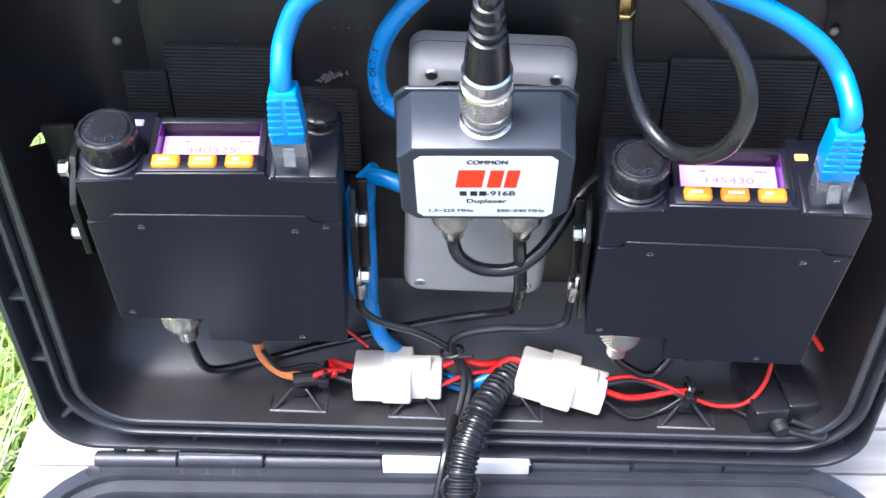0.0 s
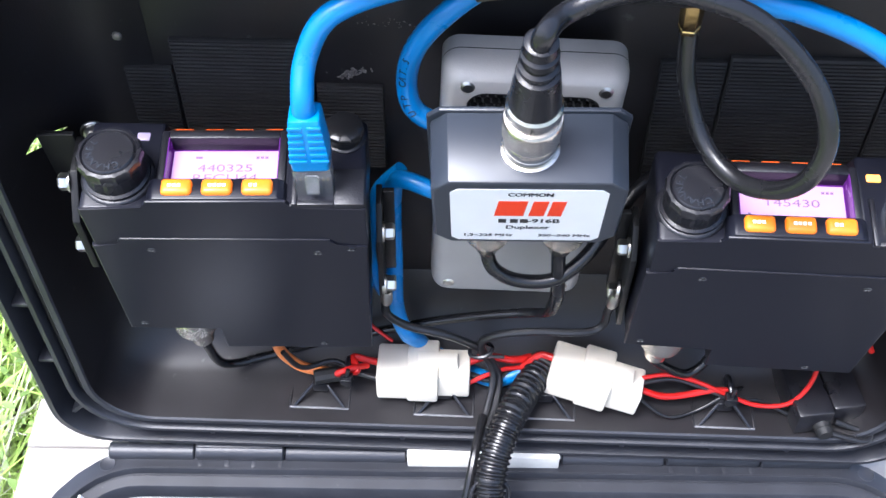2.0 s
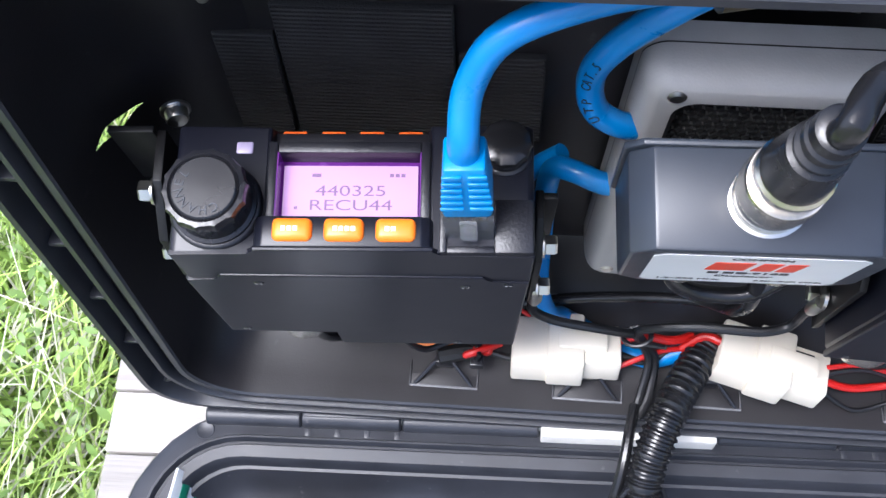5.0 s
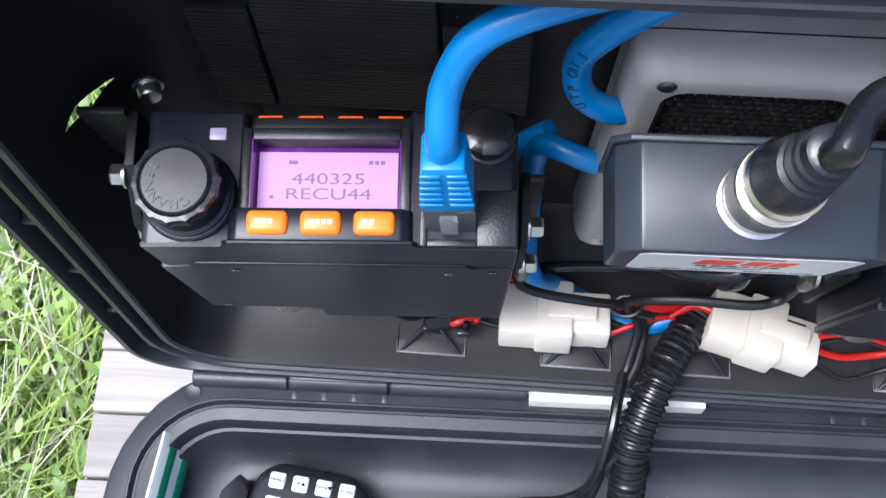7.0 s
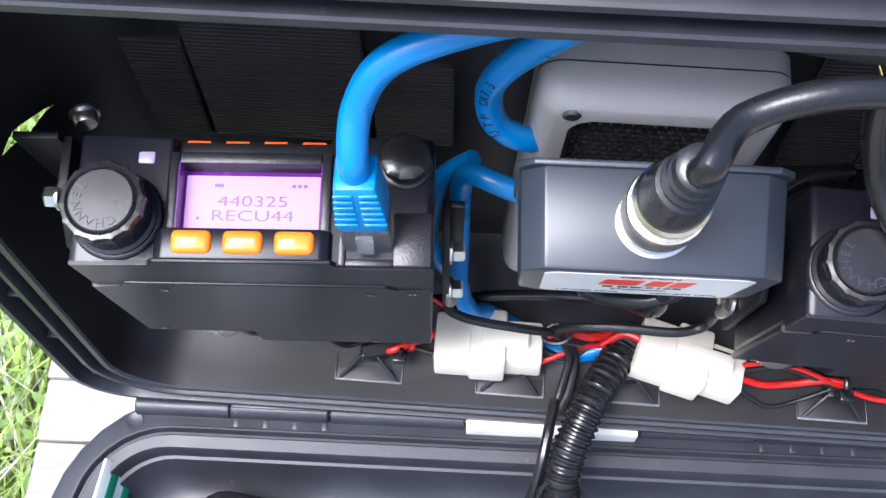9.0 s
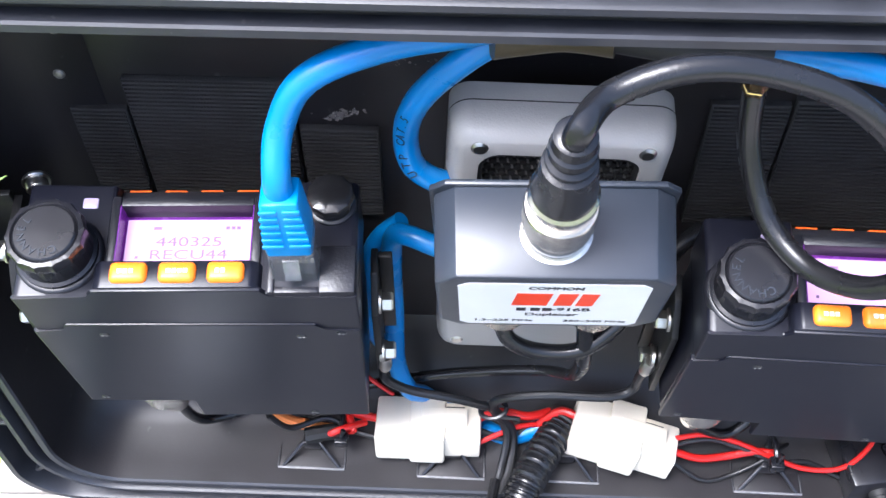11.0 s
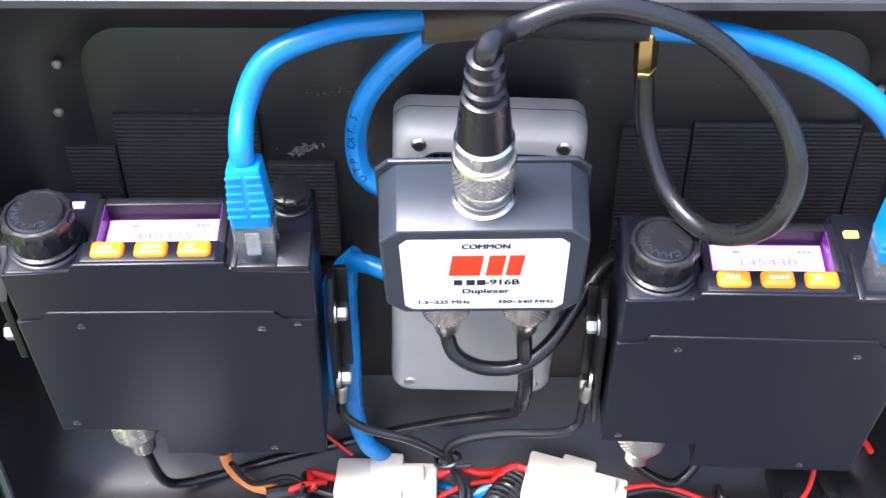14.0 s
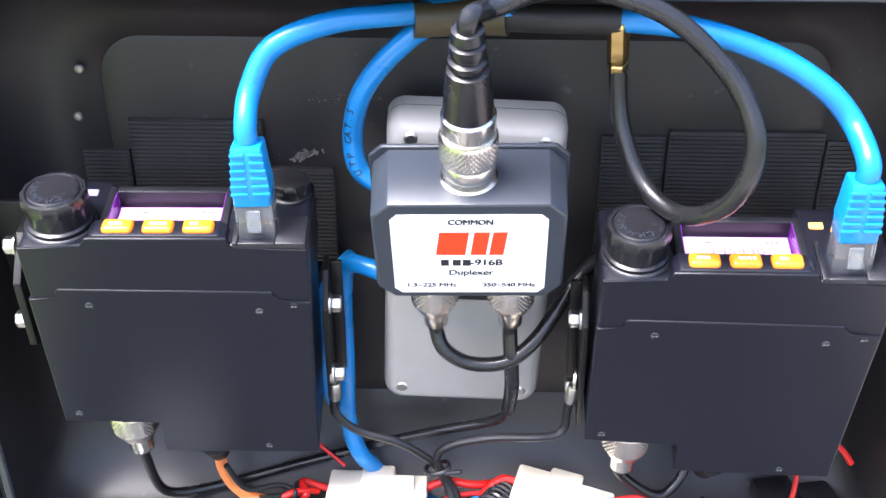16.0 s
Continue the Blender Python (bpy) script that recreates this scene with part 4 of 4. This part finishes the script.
wire("black wire twisted with red wire", [(73, 11, 77), (85, 13, 77.5), (97, 11, 75), (110, 7, 72), (122, 8, 70), (134, 4, 66), (146, -1, 64)], 0.9, WIRE)
wire("thin black wire on the case floor", [(73, 6, 72), (84, 2, 66), (96, 5, 66), (106, 8, 72)], 0.75, WIRE)
wire("red wire end sticking out behind a radio", [(140, 24, 108), (150, 22, 106), (158, 18, 101), (162, 15, 96)], 1.2, RED)
wire("black ground wire with a ring lug", [(-30.0, 13.1, 129.4), (-30.0, 12.5, 121.5), (-22.3, 12.5, 113.5), (-7.7, 12.6, 107.6), (1.9, 15.2, 97.9), (6.5, 17.4, 90), (12, 14, 78), (10, 4, 69), (8, -2, 67)], 1.6, WIRE)
wire("black ground wire from a ring lug", [(54.3, 13.6, 128.2), (53.6, 14.3, 120.9), (53.4, 14.7, 114.3), (50.4, 13.7, 110.9), (42.2, 12.2, 110.8), (25.9, 13.7, 109.0), (11.0, 15.2, 103.5), (6.4, 16.6, 94.2), (14, 15, 77), (13, 4, 69), (9, -4, 66)], 1.6, WIRE)
for x, y, z, d in ((-29.7, 12.6, 136, (-0.02, 0.05, -1)), (55.4, 12.6, 135, (-0.14, 0.1, -1))):
    lg = thing("ring_lug", pose(x * MM, y * MM, z * MM), "tinned ring lug crimped to a ground wire", "lug", "ring lugs")
    part("barrel", lathe((0, 0, 0), d, [(2.0, 0), (2.3, 0.8), (2.3, 6), (1.9, 8)], 14), STEEL, lg)
    part("ring", lathe((0, 0, 3.4), (1, -0.2, 0), [(3.6, -0.5), (3.6, 0.5)], 20), STEEL, lg)
tie = thing("cable_tie", pose(0.0066, 0.0172, 0.0905), "black nylon cable tie holding two ground wires", "cable tie", "cable ties")
part("band", tube([(4.6 * math.cos(a), 3.5 * math.sin(a), 1.2 * math.cos(a)) for a in [2 * math.pi * k / 14 for k in range(15)]], 0.9, 8, step=2), KNOB, tie)
part("tail", tube([(3, -3, 0), (9, -5, 3)], 0.8, 6), KNOB, tie)

lo = thing("split_loom", Matrix.Identity(4), "glossy black corrugated loom running from case to lid", "loom")
part("sleeve", tube([(33.4, 20.7, 73.2), (25.6, 8.3, 75.5), (17.7, -6.8, 75.4), (11.1, -24.5, 67.5), (10.2, -40, 54), (9.6, -54, 37.1), (9.0, -71, 23.9), (9, -95, 15), (10, -130, 13)], 6.6, 24, ribs=(0.9, 2.6)), LOOM, lo)
part("end_collar", lathe((35, 23, 72.8), (-0.5, -0.8, 0.15), [(6.8, 0), (7.2, 0.6), (7.2, 5), (6.6, 5.6)], 24), RUBBER, lo, "black tape collar")
for p in ((10.6, -32, 61.5), (9.5, -56, 35)):
    t = thing("cable_tie", pose(*[c * MM for c in p], -35, 0, 10), "black cable tie round the loom", "cable tie", "cable ties")
    part("band", tube([(7.6 * math.cos(a), 0, 7.6 * math.sin(a)) for a in [2 * math.pi * k / 20 for k in range(21)]], 1.0, 8, step=2), KNOB, t)
    part("buckle", box(-2.2, 2.2, -2.4, 2.4, 6.5, 10, 0.5), KNOB, t)
wire("black cable beside the loom", [(8, 0, 67.5), (5.5, -12, 68), (3.4, -22.7, 65), (0.5, -32.8, 54.1), (-3.7, -37.3, 40), (-12.4, -40, 31.4), (-26.5, -41, 27.6), (-40.7, -45.5, 23.6), (-52, -57, 19.5), (-62, -76, 15)], 2.0, COAX)
wire("thin black cable in the lid", [(3.0, -29, 60), (-1.5, -40, 42), (-10, -46, 31), (-24, -48, 26), (-38, -54, 21.5), (-52, -68, 16)], 1.6, COAX)


# antenna leads with knurled plugs
def make_lead(p, d, pts, label, r=1.9, big=9.4):
    c = thing("coaxial_lead", Matrix.Identity(4), label, "cable", "coaxial leads")
    d = Vector(d).normalized()
    p = Vector(p)
    part("knurled_ring", knurl(p, d, big * 0.9, 10, n=40, rows=8), NICKEL, c, "knurled nickel ring")
    part("plug_body", lathe(p + d * 10.5, d, [(big * 0.8, 0), (big * 0.72, 2.5), (big * 0.5, 3.5), (big * 0.48, 11), (big * 0.4, 12)], 24), NICKEL, c)
    q = p + d * 21
    part("jacket", tube([q, q + d * 6] + [Vector(v) for v in pts], r, 14), COAX, c)
    return c


lm = R_LEFT @ Vector((0.019, 0.008, -0.082))
make_lead([c / MM for c in lm], (0, 0.12, -1), [(-99.8, 18.7, 76), (-83, 26.7, 70.5), (-61.1, 31.1, 74.5), (-37.9, 30.9, 82.8), (-12.5, 30.3, 92.1), (11.0, 27.2, 101.3), (25.7, 23.3, 108.3), (31.8, 16.4, 118.7), (33.0, 10.6, 134.4)], "black coaxial lead from a radio's tail")
rm_ = R_RIGHT @ Vector((0.014, 0.008, -0.082))
make_lead([c / MM for c in rm_], (0, 0.12, -1), [(90, 14, 80), (99, 18, 84), (104, 24, 96), (105, 30, 112)], "black coaxial lead curling behind a radio")
dl, dr = DM @ Vector((-0.0115, 0.0090, -0.0222)), DM @ Vector((0.0135, 0.0090, -0.0222))
dd = DM.to_3x3() @ Vector((0, 0, -1))
make_lead([c / MM for c in dl], dd, [(9.5, 9.0, 153.5), (18.2, 8.6, 148), (31.0, 8.6, 149), (41.6, 13.0, 156.4), (51.6, 22.0, 168.3), (59.3, 30.0, 174), (68, 36, 175), (82, 40, 172)], "black coaxial lead looping under the duplexer", 2.6, 8.6)
make_lead([c / MM for c in dr], dd, [(32.2, 9.2, 150), (33.0, 10.6, 136), (32.4, 15.4, 121.5)], "short black coaxial lead under the duplexer", 2.6, 8.6)

# fuse holder in the corner
fh = thing("fuse_holder", pose(0.1425, 0.006, 0.0715, 0, -2, 8), "black plastic fuse holder with a cord loop", "fuse holder")
part("body", box(-9, 6, -9, 22, -8, 6, 1.2), KNOB, fh)
part("cap", box(6.4, 20, -7, 18, -8, 5, 1.4), KNOB, fh)
part("gland", lathe((2, -9, -3), (0, -1, 0), [(3.8, 0), (3.4, 2), (3.6, 2.4), (2.9, 5)], 16), RUBBER, fh)
part("cord", tube([(4, -12, -4), (11, -15, -5), (18, -17, -6), (21, -14, -6), (15, -11, -5), (8, -8, -3)], 1.3, 10), WIRE, fh)

# ---- in the lid: speaker microphone, card ----
mc = thing("hand_microphone", pose(-0.1080, -0.0685, 0.017, 0, 0, -7), "black hand microphone with pale square keys lying in the lid", "microphone")
part("body", prism([(-22, -60), (22, -60), (25, 16), (23, 30), (15, 37), (-15, 37.5), (-22, 32), (-25, 16)], -8, 12, 4.0, axis="z", seg=3), KNOB, mc)
for r in range(4):
    for c in range(4):
        key = part("key", box(-13.5 + c * 9 - 3.1, -13.5 + c * 9 + 3.1, 30 - r * 9 - 3.1, 30 - r * 9 + 3.1, 11, 13.2, 1.0), KEYCAP, mc, "pale square key")
        if r == 0:
            text("key_text", ("MENU", "UP\u25b2", "DWN\u25bc", "SCAN")[c], 1.9, INK, key, lying(-13.5 + c * 9, 30, 13.25), 0.02, 0.06)
        else:
            text("key_text", "123A456B789C"[(r - 1) * 4 + c], 3.6, INK, key, lying(-13.5 + c * 9, 30 - r * 9, 13.25), 0.02, 0.06)
mh = thing("microphone_hanger", pose(-0.136, -0.058, 0.017, 0, 0, -6), "black plastic clip beside the microphone", "clip")
part("clip", prism([(-6, -22), (5, -22), (5, 18), (0, 24), (-6, 16)], -8, 8, 1.2, axis="z"), KNOB, mh)
cd = thing("folded_card", pose(-0.1625, -0.058, 0.0270, 0, -20, -7), "glossy white and green card leaning on the lid wall", "card")
part("sheet", box(-1.2, 0, -60, 36, -9.5, 9.5, 0.3), CARD, cd)
part("green_band", box(0.0, 0.3, -60, 36, 0, 4.5, 0.1), GREEN, cd, "green printed band")
part("green_band", box(0.0, 0.3, -60, 36, -9, -4.5, 0.1), GREEN, cd)
wb = thing("wall_bolt", pose(-0.1305, 0.0395, 0.1895, 0, 0, 20), "dull grey round bolt head in the case corner", "bolt")
part("washer", lathe((0, 0.5, 0), (0, -1, 0), [(4.2, 0), (4.2, 0.8), (3.9, 1.1)], 24), STEEL, wb)
part("head", lathe((0, -0.6, 0), (0, -1, 0), [(3.3, 0), (3.3, 2.2), (2.8, 3.0), (0.4, 3.2)], 24), STEEL, wb)
